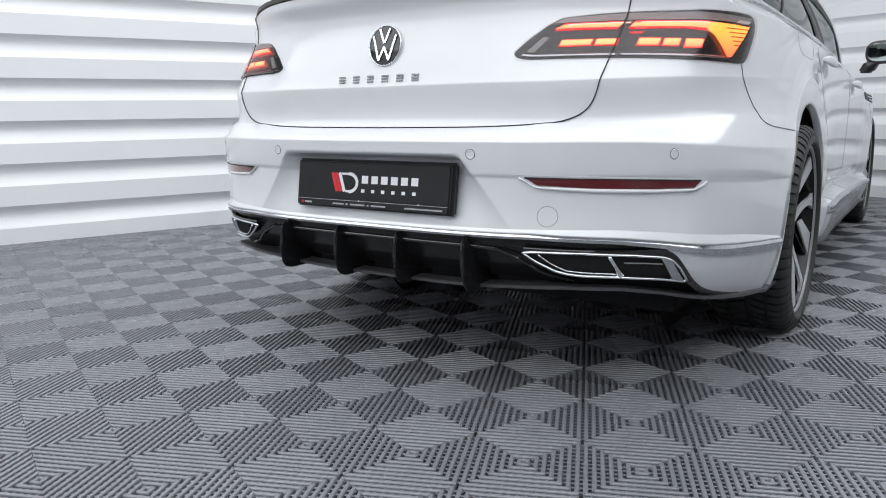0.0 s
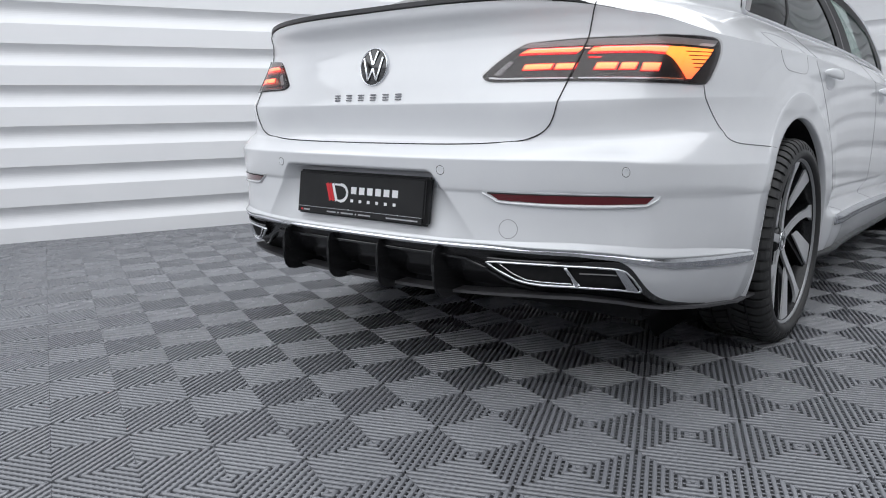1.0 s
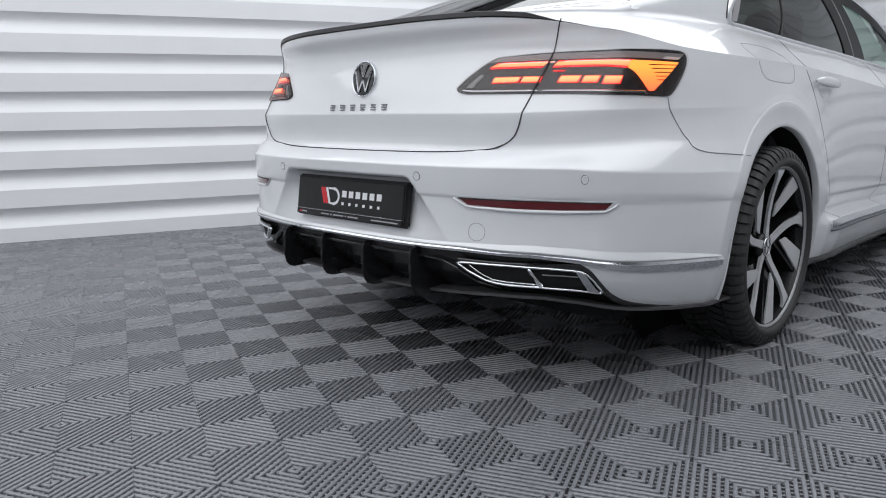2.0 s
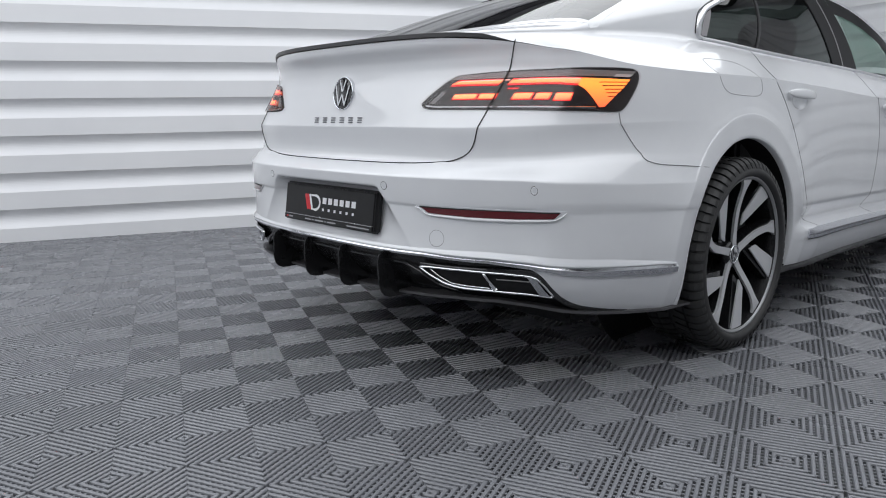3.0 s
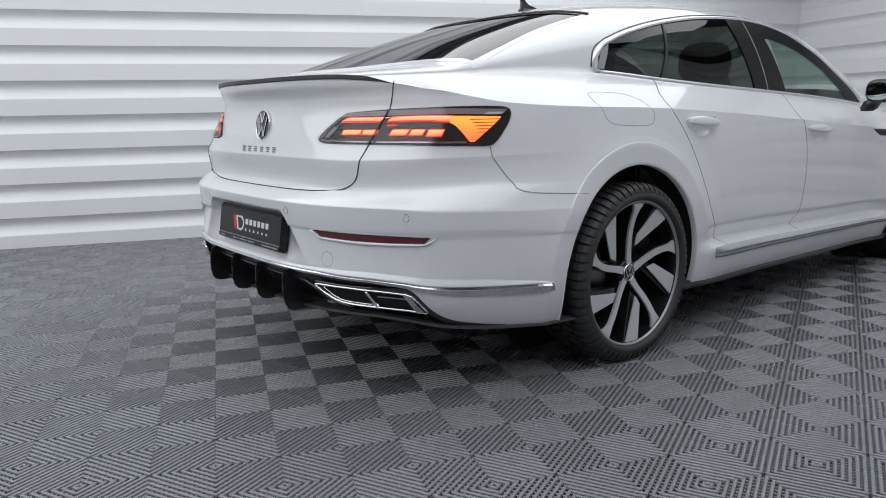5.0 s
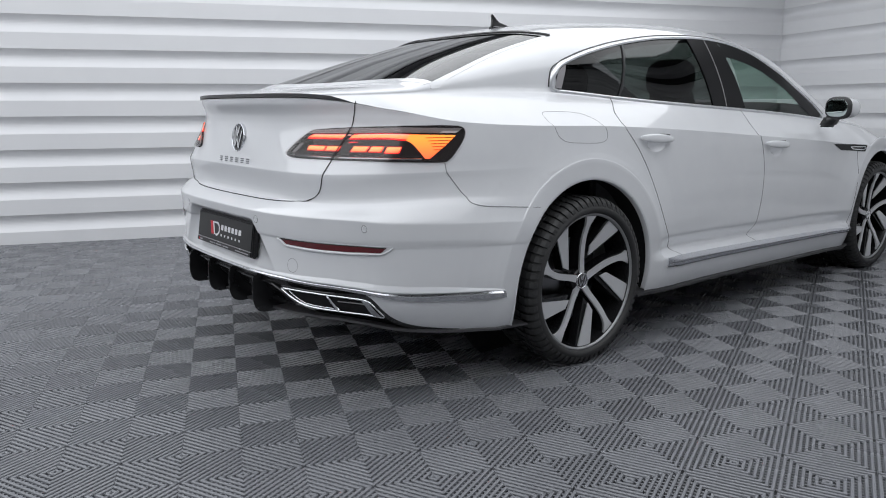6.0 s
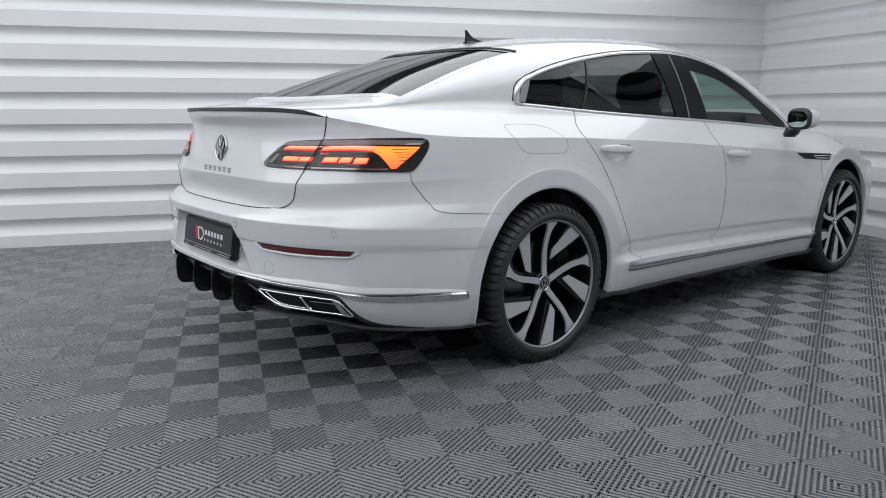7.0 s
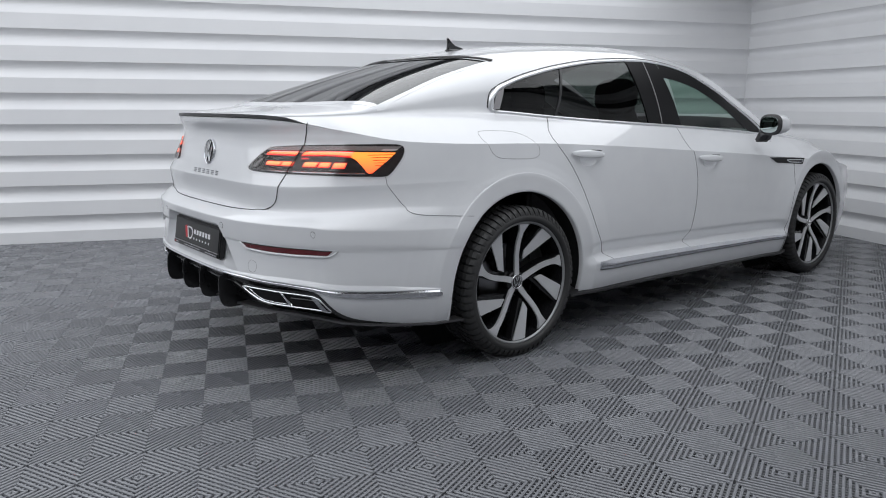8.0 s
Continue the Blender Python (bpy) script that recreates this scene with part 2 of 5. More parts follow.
# dark beams that carry the light box, along the top of the two seen walls
for u0, u1, n0, n1 in ((BACK_U, WALL_U - 0.01, WALL_N - 0.09, WALL_N - 0.005), (WALL_U - 0.09, WALL_U - 0.005, BACK_N, WALL_N - 0.10)):
    beam = part("ceiling_beam", box_bm(u0, u1, n0, n1, 2.58, 2.72, 0.006), BEAM, None)
    beam.matrix_world = HALL.copy()
    tagged(beam, "dark beam along the top of the ribbed wall", "beam", kind="structure")
# ---- the car's skin: x to its right, y forward from its tail, z up ----
TAIL_LEN, NOSE_LEN, NOSE = 0.85, 1.15, 4.83
AXLE_R, AXLE_F, HUB_Z = 1.102, 3.942, 0.341
ARCH_R, ARCH_F, ARCH_Z, ARCH_Y, ARCH_H = 1.103, 3.955, 0.335, 0.414, 0.421
tail_y = curve_fn((0.18, 0.16), (0.25, 0.06), (0.31, -0.005), (0.37, -0.042), (0.43, -0.055), (0.52, -0.0495), (0.586, -0.0490), (0.590, -0.0505), (0.594, -0.0530), (0.600, -0.0540), (0.660, -0.0590), (0.673, -0.0598), (0.6765, -0.0575), (0.685, -0.043), (0.696, -0.018), (0.706, 0.012), (0.716, 0.040), (0.735, 0.043), (0.805, 0.0275), (0.8155, 0.0255), (0.819, 0.0265), (0.83, 0.0295), (0.88, 0.0405), (0.93, 0.0535), (0.965, 0.0625), (0.99, 0.0655), (1.01, 0.0640), (1.030, 0.0555), (1.048, 0.0430), (1.056, 0.0395), (1.09, 0.036))
tail_w = curve_fn((0.17, 0.87), (0.25, 0.905), (0.38, 0.927), (0.50, 0.931), (0.586, 0.9305), (0.590, 0.9315), (0.594, 0.9335), (0.60, 0.9340), (0.660, 0.9325), (0.673, 0.932), (0.6765, 0.9305), (0.72, 0.913), (0.77, 0.903), (0.82, 0.900), (0.90, 0.896), (0.97, 0.890), (1.06, 0.872), (1.1, 0.86))
quarter_w = spline_fn((0.17, 0.875), (0.25, 0.905), (0.38, 0.926), (0.50, 0.931), (0.60, 0.928), (0.70, 0.918), (0.80, 0.908), (0.90, 0.900), (0.97, 0.895), (1.06, 0.886), (1.1, 0.88))
door_w = spline_fn((0.17, 0.86), (0.30, 0.887), (0.45, 0.897), (0.55, 0.899), (0.70, 0.902), (0.80, 0.902), (0.90, 0.899), (0.97, 0.894), (1.1, 0.88))
sill_out = curve_fn((0.17, 0.030), (0.22, 0.062), (0.30, 0.076), (0.366, 0.078), (0.375, 0.075), (0.3785, 0.069), (0.398, 0.010), (0.402, 0.003), (0.407, 0.0), (1.1, 0.0))
undercut = curve_fn((0.17, 0.034), (0.40, 0.032), (0.464, 0.0022), (0.470, 0.0004), (0.476, 0.0), (1.1, 0.0))
rim_z = curve_fn((0.0, 1.078), (0.10, 1.072), (0.155, 1.062), (0.30, 1.025), (0.506, 0.988), (0.8, 0.972), (1.19, 0.963), (1.7, 0.938), (2.3, 0.899), (2.85, 0.861), (3.73, 0.789), (4.3, 0.735), (4.83, 0.64))
sill_z = curve_fn((-0.1, 0.30), (0.15, 0.27), (0.5, 0.235), (1.0, 0.225), (1.5, 0.235), (3.6, 0.198), (4.4, 0.18), (4.83, 0.2))


def step_fn(x, a, b):
    s = np.clip((np.asarray(x, float) - a) / (b - a), 0, 1)
    return s * s * (3 - 2 * s)


_r = np.concatenate([np.linspace(0, 0.9, 400), 1 - np.linspace(math.sqrt(0.1), 0, 1600)[1:] ** 2])


def _arc(n, length):
    y = length * (1 - np.sqrt(np.maximum(1 - _r**n, 0)))
    s = np.concatenate([[0], np.cumsum(np.hypot(np.diff(0.92 * _r), np.diff(y)))])
    return s / s[-1], y


U_TAIL, Y_TAIL = _arc(6, TAIL_LEN)
U_NOSE, Y_NOSE = _arc(9, NOSE_LEN)


def tail_depth(r, z):
    """How far the tail's plan has fallen back at the share r of the half width: the bumper and the lid's upper edge
    curve more than the lid's waist; all meet round the corner."""
    base = TAIL_LEN * (1 - np.sqrt(np.maximum(1 - r**6, 0)))
    low = 0.62 * (1 - np.sqrt(np.maximum(1 - np.minimum(r, 0.999) ** 3.35, 0)))
    top = 0.65 * (1 - np.sqrt(np.maximum(1 - np.minimum(r, 0.999) ** 3.3, 0)))
    near = 1 - step_fn(r, 0.80, 0.93)
    wl, wt = 1 - step_fn(z, 0.675, 0.725), step_fn(z, 0.76, 0.99) + 0.22 * step_fn(z, 1.0, 1.06)
    return base + near * (wl * (low - base) + wt * (top - base))


def arch_reach(y, z, ay):
    """1 on the edge of a wheel arch, less inside it; its sides run almost straight down."""
    dz = np.asarray(z, float) - ARCH_Z
    return np.hypot((y - ay) / ARCH_Y, np.where(dz < 0, 0.3 * dz, dz) / ARCH_H)


def sink(u, z):
    """The bumper's two creases run lower towards the wheel arch."""
    low = 0.043 * step_fn(u, 0.38, 1.0) * np.interp(z, [0.44, 0.52, 0.66, 0.80], [0, 1, 1, 0])
    over = np.maximum(z + low - 0.677, 0)
    return low - 0.5 * over * step_fn(u, 0.30, 0.74) * (1 - step_fn(over, 0.04, 0.17))


CUPS = ((1.548, 0.882), (2.595, 0.823))


def cup_depth(y, z):
    """The hollow behind each door handle."""
    return sum(0.025 * np.maximum(1 - ((y - cy) / 0.066) ** 2 - ((z - cz) / 0.034) ** 2, 0) ** 0.7 for cy, cz in CUPS)


FLARE_AT, FLARE_OUT = [0.9, 1.0, 1.17, 1.19, 1.25, 1.34, 1.55], [0.0035, 0.0045, 0.0118, 0.0126, 0.0082, 0.0044, 0.0]


def half_width(y, z):
    y, z = np.asarray(y, float), np.asarray(z, float)
    zl = z + sink(0.3 + 0.62 * np.clip(y / 0.75, 0, 1.1), z)
    w = tail_w(zl)
    w = w + (quarter_w(z) - w) * step_fn(y, 0.50, 0.98)
    w = w + (door_w(z) - w) * step_fn(y, 1.15, 2.15) * (1 - step_fn(y, 3.2, 3.6))
    zs = z + 0.055 * np.clip((y - 1.65) / 1.85, 0, 1)
    w = w + (sill_out(zs) - undercut(zs)) * step_fn(y, 1.50, 1.74) * (1 - step_fn(y, 3.38, 3.56))
    w = w - 0.012 * step_fn(y, 3.2, 4.2)
    for ay in (ARCH_R, ARCH_F):
        reach = arch_reach(y, z, ay)
        w = w - cup_depth(y, z) / 2
        w = w + np.interp(reach, FLARE_AT, FLARE_OUT)
    return w


def skin(u, z):
    """The lower body's right half: u 0 to 1 round the tail's corner, 1 to 2 along the side, 2 to 3 round the nose."""
    u, z = np.broadcast_arrays(np.asarray(u, float), np.asarray(z, float))
    ty = tail_y(z + sink(u, z))
    ya = ty + TAIL_LEN
    nose = NOSE - 0.25 * np.abs(z - 0.5) ** 1.6
    yb = nose - NOSE_LEN
    rt = np.interp(np.clip(u, 0, 1), U_TAIL, _r)
    yt = ty + tail_depth(rt, z)
    rn = np.interp(np.clip(3 - u, 0, 1), U_NOSE, _r)
    yn = nose - NOSE_LEN * (1 - np.sqrt(np.maximum(1 - rn**9, 0)))
    ym = ya + (yb - ya) * (u - 1)
    y = np.where(u < 1, yt, np.where(u > 2, yn, ym))
    r = np.where(u < 1, rt, np.where(u > 2, rn, 1.0))
    return np.stack([r * half_width(y, z), y, z], -1)


def body_half(y, z):
    """The skin's half width at y, drawn in where it rounds the tail and the nose."""
    d = np.clip((y - tail_y(z)) / TAIL_LEN, 0, 1)
    e = np.clip((NOSE - 0.25 * np.abs(z - 0.5) ** 1.6 - y) / NOSE_LEN, 0, 1)
    return float(half_width(y, z) * (1 - (1 - d) ** 2) ** (1 / 6) * (1 - (1 - e) ** 2) ** (1 / 9))


def skin_normal(u, z):
    e = 1e-3
    a = skin(u + e, z) - skin(np.maximum(u - e, 0), z)
    b = skin(u, z + e) - skin(u, z - e)
    n = np.cross(a, b)
    return n / np.linalg.norm(n, axis=-1, keepdims=True)


def on_skin(u, z, off=0.0):
    return skin(u, z) + np.asarray(off)[..., None] * skin_normal(u, z)


def u_at_x(x, z):
    return float(np.interp(abs(x) / float(tail_w(z)), _r, U_TAIL))


def u_at_y(y, z):
    us = np.linspace(0, 3, 3001)
    return float(np.interp(y, skin(us, z)[:, 1], us))


_deck = curve_fn((0.03, 1.08), (0.10, 1.092), (0.25, 1.108), (0.40, 1.1255), (0.45, 1.132))
_roof = spline_fn((0.40, 1.1245), (0.5, 1.1635), (0.6, 1.2005), (0.75, 1.2525), (0.9, 1.2995), (1.1, 1.3555), (1.35, 1.4115), (1.7, 1.455), (2.15, 1.478), (2.6, 1.474), (2.9, 1.43))
_front = curve_fn((2.6, 1.478), (2.9, 1.43), (3.3, 1.25), (3.6, 1.08), (3.78, 0.99), (3.95, 0.96), (4.4, 0.89), (4.75, 0.78), (4.83, 0.69))


def crown_z(y):
    """The body's height on its middle line."""
    y = np.asarray(y, float)
    return np.where(y < 0.40, _deck(y), np.where(y < 2.9, _roof(y), _front(y)))


belt_z = spline_fn((0.03, 1.079), (0.25, 1.082), (0.45, 1.09), (0.70, 1.099), (1.07, 1.099), (1.35, 1.079), (2.3, 1.022), (3.1, 0.975), (3.5, 0.945), (3.9, 0.915), (4.4, 0.84), (4.83, 0.67))
belt_x = curve_fn((0.03, 0.06), (0.045, 0.18), (0.07, 0.33), (0.10, 0.43), (0.15, 0.54), (0.22, 0.62), (0.30, 0.662), (0.50, 0.688), (0.80, 0.699), (1.07, 0.718), (1.4, 0.748), (2.2, 0.785), (3.1, 0.775), (3.6, 0.74), (4.2, 0.68), (4.7, 0.5), (4.83, 0.3))


def rim(y):
    """The shoulder crease at y: its half width and height."""
    z = rim_z(y)
    us = np.linspace(0, 3, 1501)
    p = skin(us, rim_z(skin(us, 0.97)[:, 1]))
    return np.interp(y, p[:, 1], p[:, 0]), z


def shoulder(y, s):
    """The body between the shoulder crease (s = 0) and the window belt (s = 1)."""
    y, s = np.broadcast_arrays(np.asarray(y, float), np.asarray(s, float))
    rx, rz = rim(y)
    bx, bz = belt_x(y), belt_z(y)
    cx, cz = bx + (rx - bx) * 0.50, rz + (bz - rz) * 0.64
    return np.stack([(1 - s) ** 2 * rx + 2 * s * (1 - s) * cx + s * s * bx, y, (1 - s) ** 2 * rz + 2 * s * (1 - s) * cz + s * s * bz], -1)


DOME = 0.75


def flatness(y):
    """The rear window is flatter across than the roof."""
    return 0.50 + 0.25 * step_fn(y, 1.1, 1.8)


side_top = curve_fn((1.05, 1.105), (1.075, 1.148), (1.107, 1.192), (1.185, 1.226), (1.337, 1.268), (1.64, 1.322), (1.95, 1.358), (2.30, 1.374), (2.46, 1.365), (2.65, 1.327), (2.83, 1.243), (3.06, 1.128), (3.35, 1.0), (3.42, 0.965))


def dome(y, a):
    """The body above the belt: a from 0 at the belt to pi / 2 on the middle line."""
    y, a = np.broadcast_arrays(np.asarray(y, float), np.asarray(a, float))
    x = belt_x(y) * np.maximum(np.cos(a), 0) ** DOME
    z = belt_z(y) + (crown_z(y) - belt_z(y)) * np.maximum(np.sin(a), 0) ** flatness(y)
    # beside the windows the body is almost flat, from the belt up to the roof's edge
    ts = np.clip((side_top(y) - belt_z(y)) / (crown_z(y) - belt_z(y)), 0.001, 0.97) ** (1 / flatness(y))
    xt = belt_x(y) * np.sqrt(1 - ts**2) ** DOME
    t = np.clip((z - belt_z(y)) / np.maximum(side_top(y) - belt_z(y), 0.01), 0, 1)
    flat = belt_x(y) + (xt - belt_x(y)) * t + 0.075 * t * (1 - t)
    x = x + (np.minimum(flat, x) - x) * step_fn(y, 1.08, 1.35) * (1 - step_fn(y, 3.1, 3.35))
    return np.stack([x, y, z], -1)


def dome_normal(y, a):
    e = 2e-3
    n = np.cross(dome(y + e, a) - dome(y - e, a), dome(y, np.minimum(a + e, math.pi / 2)) - dome(y, np.maximum(a - e, 1e-4)))
    n = n / np.maximum(np.linalg.norm(n, axis=-1, keepdims=True), 1e-9)
    return np.where(n[..., 2:] < 0, -n, n)


def on_dome(y, a, off=0.0):
    return dome(y, a) + off * dome_normal(y, a)


def a_at_z(y, z):
    s = np.clip((np.asarray(z, float) - belt_z(y)) / (crown_z(y) - belt_z(y)), 0.0005, 1) ** (1 / flatness(y))
    return np.arcsin(s)


def a_at_x(y, x):
    return np.arccos(np.clip(np.asarray(x, float) / belt_x(y), 0, 0.9995) ** (1 / DOME))


def pocket(x, z):
    """How far the number plate's pocket lies behind the bumper's skin."""
    edge = 0.300 + (0.632 - z) * 0.78
    deep = np.interp(z, [0.43, 0.455, 0.60, 0.628, 0.636], [0.0, 0.024, 0.052, 0.050, 0.0])
    return deep * np.clip((edge - np.abs(x)) / np.maximum(edge - 0.275, 0.018), 0, 1)


car = empty("car", "white fastback car with lit tail lamps on grey ribbed tiles", "car")


def seam_side(u, z, line):
    """True where u lies towards the tail of a seam given as rows of z and u."""
    return u < np.interp(z, line[0], line[1])


def smooth_line(*knots):
    """A seam on the flank through a few (z, y) knots, as (z, u) in small steps."""
    f = spline_fn(*knots)
    return [(float(z), u_at_y(float(f(z)), float(z))) for z in np.linspace(knots[0][0], knots[-1][0], 48)]


LID_SEAM = [(0.7045, 0.0), (0.7055, 0.15), (0.708, 0.24), (0.7125, 0.30), (0.719, 0.34), (0.733, 0.37), (0.755, 0.39), (0.784, 0.402), (0.82, 0.4095), (0.866, 0.4165), (0.94, 0.4275), (0.995, 0.4365), (1.03, 0.444), (1.06, 0.455)]
REAR_DOOR_SEAM = smooth_line((0.330, 1.7709), (0.420, 1.6878), (0.520, 1.6198), (0.620, 1.5660), (0.720, 1.5144), (0.820, 1.4530), (0.900, 1.3888), (0.960, 1.3278))
MID_DOOR_SEAM = smooth_line((0.330, 2.4001), (0.450, 2.4572), (0.550, 2.4837), (0.700, 2.4875), (0.820, 2.4594), (0.900, 2.4254), (0.960, 2.3918))
FRONT_DOOR_SEAM = smooth_line((0.300, 3.4827), (0.450, 3.5267), (0.600, 3.5533), (0.750, 3.5626), (0.900, 3.5545))
BUMPER_TOP = [(0.24, 0.709), (0.33, 0.714), (0.366, 0.728), (0.42, 0.79), (0.424, 0.86), (0.692, 0.852), (0.702, 0.815), (0.713, 0.775), (0.7265, 0.745), (0.749, 0.7225), (0.780, 0.706), (0.820, 0.6955), (0.866, 0.6892), (0.911, 0.6835), (1.006, 0.671), (1.06, 0.664)]
BLACK_EDGE = [(0.20, 0.70), (0.262, 0.665), (0.280, 0.638), (0.2988, 0.6078), (0.324, 0.5843), (0.3622, 0.5634), (0.4006, 0.5392), (0.417, 0.5216), (0.45, 0.515)]
STRIP_U = [0.0, 0.2, 0.31, 0.44, 0.565, 0.66, 0.83, 0.884]
STRIP_TOP = [0.452, 0.453, 0.455, 0.449, 0.432, 0.4185, 0.3955, 0.386]
STRIP_LOW = [0.440, 0.440, 0.441, 0.434, 0.4115, 0.388, 0.362, 0.361]


def sorted_knots(line):
    return np.array(sorted(line)).T


LID_K, REAR_K, MID_K, FRONT_K, BLACK_K = [sorted_knots(k) for k in (LID_SEAM, REAR_DOOR_SEAM, MID_DOOR_SEAM, FRONT_DOOR_SEAM, BLACK_EDGE)]
BUMPER_K = np.array(BUMPER_TOP).T


def zone(u, z, y):
    if seam_side(u, z, LID_K) and z > 0.7045:
        return "boot_lid"
    if u < 1.06 and z < np.interp(u, BUMPER_K[0], BUMPER_K[1]):
        if z < np.interp(u, STRIP_U, STRIP_LOW) + 0.004 and seam_side(u, z, BLACK_K):
            return None
        return "rear_bumper"
    if z < 0.335 and 1.28 < u < 1.96:
        return "sill_panel"
    if seam_side(u, z, REAR_K):
        return "quarter_panel"
    if seam_side(u, z, MID_K):
        return "rear_door"
    if seam_side(u, z, FRONT_K):
        return "front_door"
    return "front_fender" if u < 2.35 else "front_bumper"


def build_lower_body():
    us = np.concatenate([np.linspace(0, 0.14, 8)[:-1], np.linspace(0.14, 0.30, 48)[:-1], np.linspace(0.30, 0.36, 8)[:-1], np.linspace(0.36, 0.52, 14)[:-1], np.linspace(0.52, 0.68, 45)[:-1], np.linspace(0.68, 1, 70)[:-1], np.linspace(1, 1.34, 100)[:-1], np.linspace(1.34, 1.54, 24)[:-1], np.linspace(1.54, 1.68, 40)[:-1], np.linspace(1.68, 1.9, 26)[:-1], np.linspace(1.9, 2.25, 70)[:-1], np.linspace(2.25, 3, 34)])
    mid = np.concatenate([np.linspace(0.45, 0.575, 26), [0.583, 0.587, 0.5905, 0.594, 0.600, 0.612, 0.622, 0.628, 0.633, 0.639, 0.646, 0.653, 0.66, 0.666, 0.6705, 0.673, 0.6755, 0.678, 0.683, 0.69, 0.698, 0.705, 0.711, 0.717, 0.73, 0.75, 0.775, 0.79, 0.80, 0.808, 0.813, 0.816, 0.819, 0.823, 0.83]])
    low, high = np.linspace(0, 1, 33)[:-1], np.linspace(0, 1, 37)[1:]
    cols = []
    for u in us:
        y = skin(u, 0.5)[1]
        zb, zt = float(sill_z(y)), float(rim_z(skin(u, 0.97)[1]))
        m = mid if zt > 0.9 else 0.45 + (mid - 0.45) * (zt - 0.06 - 0.45) / (0.83 - 0.45)
        if u < 1.4:
            # the rows follow the creases where these run lower
            fine = np.linspace(0.44, 0.84, 401)
            m = np.interp(m, fine + sink(min(u, 1.0), fine) * (1 - step_fn(u, 1.0, 1.35)), fine)
        cols.append(np.concatenate([zb + (0.45 - zb) * low, m, m[-1] + (zt - m[-1]) * high]))
    zz = np.array(cols)
    uu = us[:, None] + 0 * zz
    # snap the wheel arches to circles
    pts = skin(uu, zz)
    inside = np.zeros(zz.shape, bool)
    for ay in (ARCH_R, ARCH_F):
        inside |= arch_reach(pts[..., 1], pts[..., 2], ay) < 1
    moved = pts.copy()
    for ay in (ARCH_R, ARCH_F):
        dy, dz = pts[..., 1] - ay, pts[..., 2] - ARCH_Z
        d = arch_reach(pts[..., 1], pts[..., 2], ay)
        near = (d < 1) & (d > 0.87)
        s = np.where(near, 1 / np.maximum(d, 1e-6), 1)
        ny, nz = ay + dy * s, ARCH_Z + np.where(dz > 0, dz * s, dz)
        on_side = near & (uu > 0.8) & (uu < 2.6)
        moved[..., 1] = np.where(on_side, ny, moved[..., 1])
        moved[..., 2] = np.where(on_side, nz, moved[..., 2])
        moved[..., 0] = np.where(on_side, half_width(ny, nz) * np.where(uu > 2, pts[..., 0] / half_width(pts[..., 1], pts[..., 2]), 1), moved[..., 0])
    pts = moved
    rear = uu < 0.45
    pts[..., 1] += np.where(rear, pocket(pts[..., 0], pts[..., 2]), 0)
    # normals of the whole skin, so that neighbouring panels shade alike
    a = np.gradient(pts, axis=0)
    b = np.gradient(pts, axis=1)
    nrm = np.cross(a, b)
    nrm /= np.maximum(np.linalg.norm(nrm, axis=-1, keepdims=True), 1e-9)
    groups = {}
    n, m = zz.shape
    for i in range(n - 1):
        for j in range(m - 1):
            if inside[i, j] and inside[i + 1, j] and inside[i, j + 1] and inside[i + 1, j + 1]:
                continue
            u, z = (us[i] + us[i + 1]) / 2, (zz[i, j] + zz[i + 1, j + 1]) / 2
            name = zone(u, z, 0)
            if name:
                groups.setdefault(name, []).append((i, j))
    labels = {"boot_lid": "white painted boot lid", "rear_bumper": "white bumper with a plate pocket"}
    for name, cells in groups.items():
        whole = name in ("boot_lid", "rear_bumper", "front_bumper")
        sides = ((1, -1),) if whole else ((1,), (-1,))
        for signs in sides:
            verts, norms, faces, index = [], [], [], {}

            def vert(i, j, sgn):
                key = (i, j, sgn if not (whole and i == 0) else 1)
                if key not in index:
                    index[key] = len(verts)
                    p, q = pts[i, j], nrm[i, j]
                    if i in (0, n - 1):
                        q = np.array([0, q[1], q[2]]) / max(np.hypot(q[1], q[2]), 1e-6)
                    verts.append((p[0] * sgn, p[1], p[2]))
                    norms.append((q[0] * sgn, q[1], q[2]))
                return index[key]

            for sgn in signs:
                for i, j in cells:
                    f = [vert(i, j, sgn), vert(i + 1, j, sgn), vert(i + 1, j + 1, sgn), vert(i, j + 1, sgn)]
                    f = [k for c, k in enumerate(f) if k not in f[:c]]
                    if len(f) > 2:
                        faces.append(tuple(f if sgn > 0 else f[::-1]))
            link_mesh(name, verts, faces, PAINT, car, labels.get(name, ""), norms)


def window_spot(p, a):
    """Which glass, if any, lies at y = p and the angle a on the dome."""
    x, y, z = dome(p, a)
    if 1.10 < y < 3.40 and a < 1.1:
        if z < side_top(y) + 0.002 and z > belt_z(y) + 0.004:
            return "side"
    if 0.42 < y < 1.2 and x < rear_half(y) - 0.008 and y > 0.424 + 0.06 * (x / 0.65) ** 2 and y < 1.115 + 0.085 * (x / 0.56) ** 2:
        return "rear"
    if 2.92 < y < 3.62 and x < 0.62 and a > 0.55:
        return "front"
    return None


rear_half = curve_fn((0.40, 0.695), (0.475, 0.690), (0.618, 0.662), (0.925, 0.598), (1.21, 0.575))


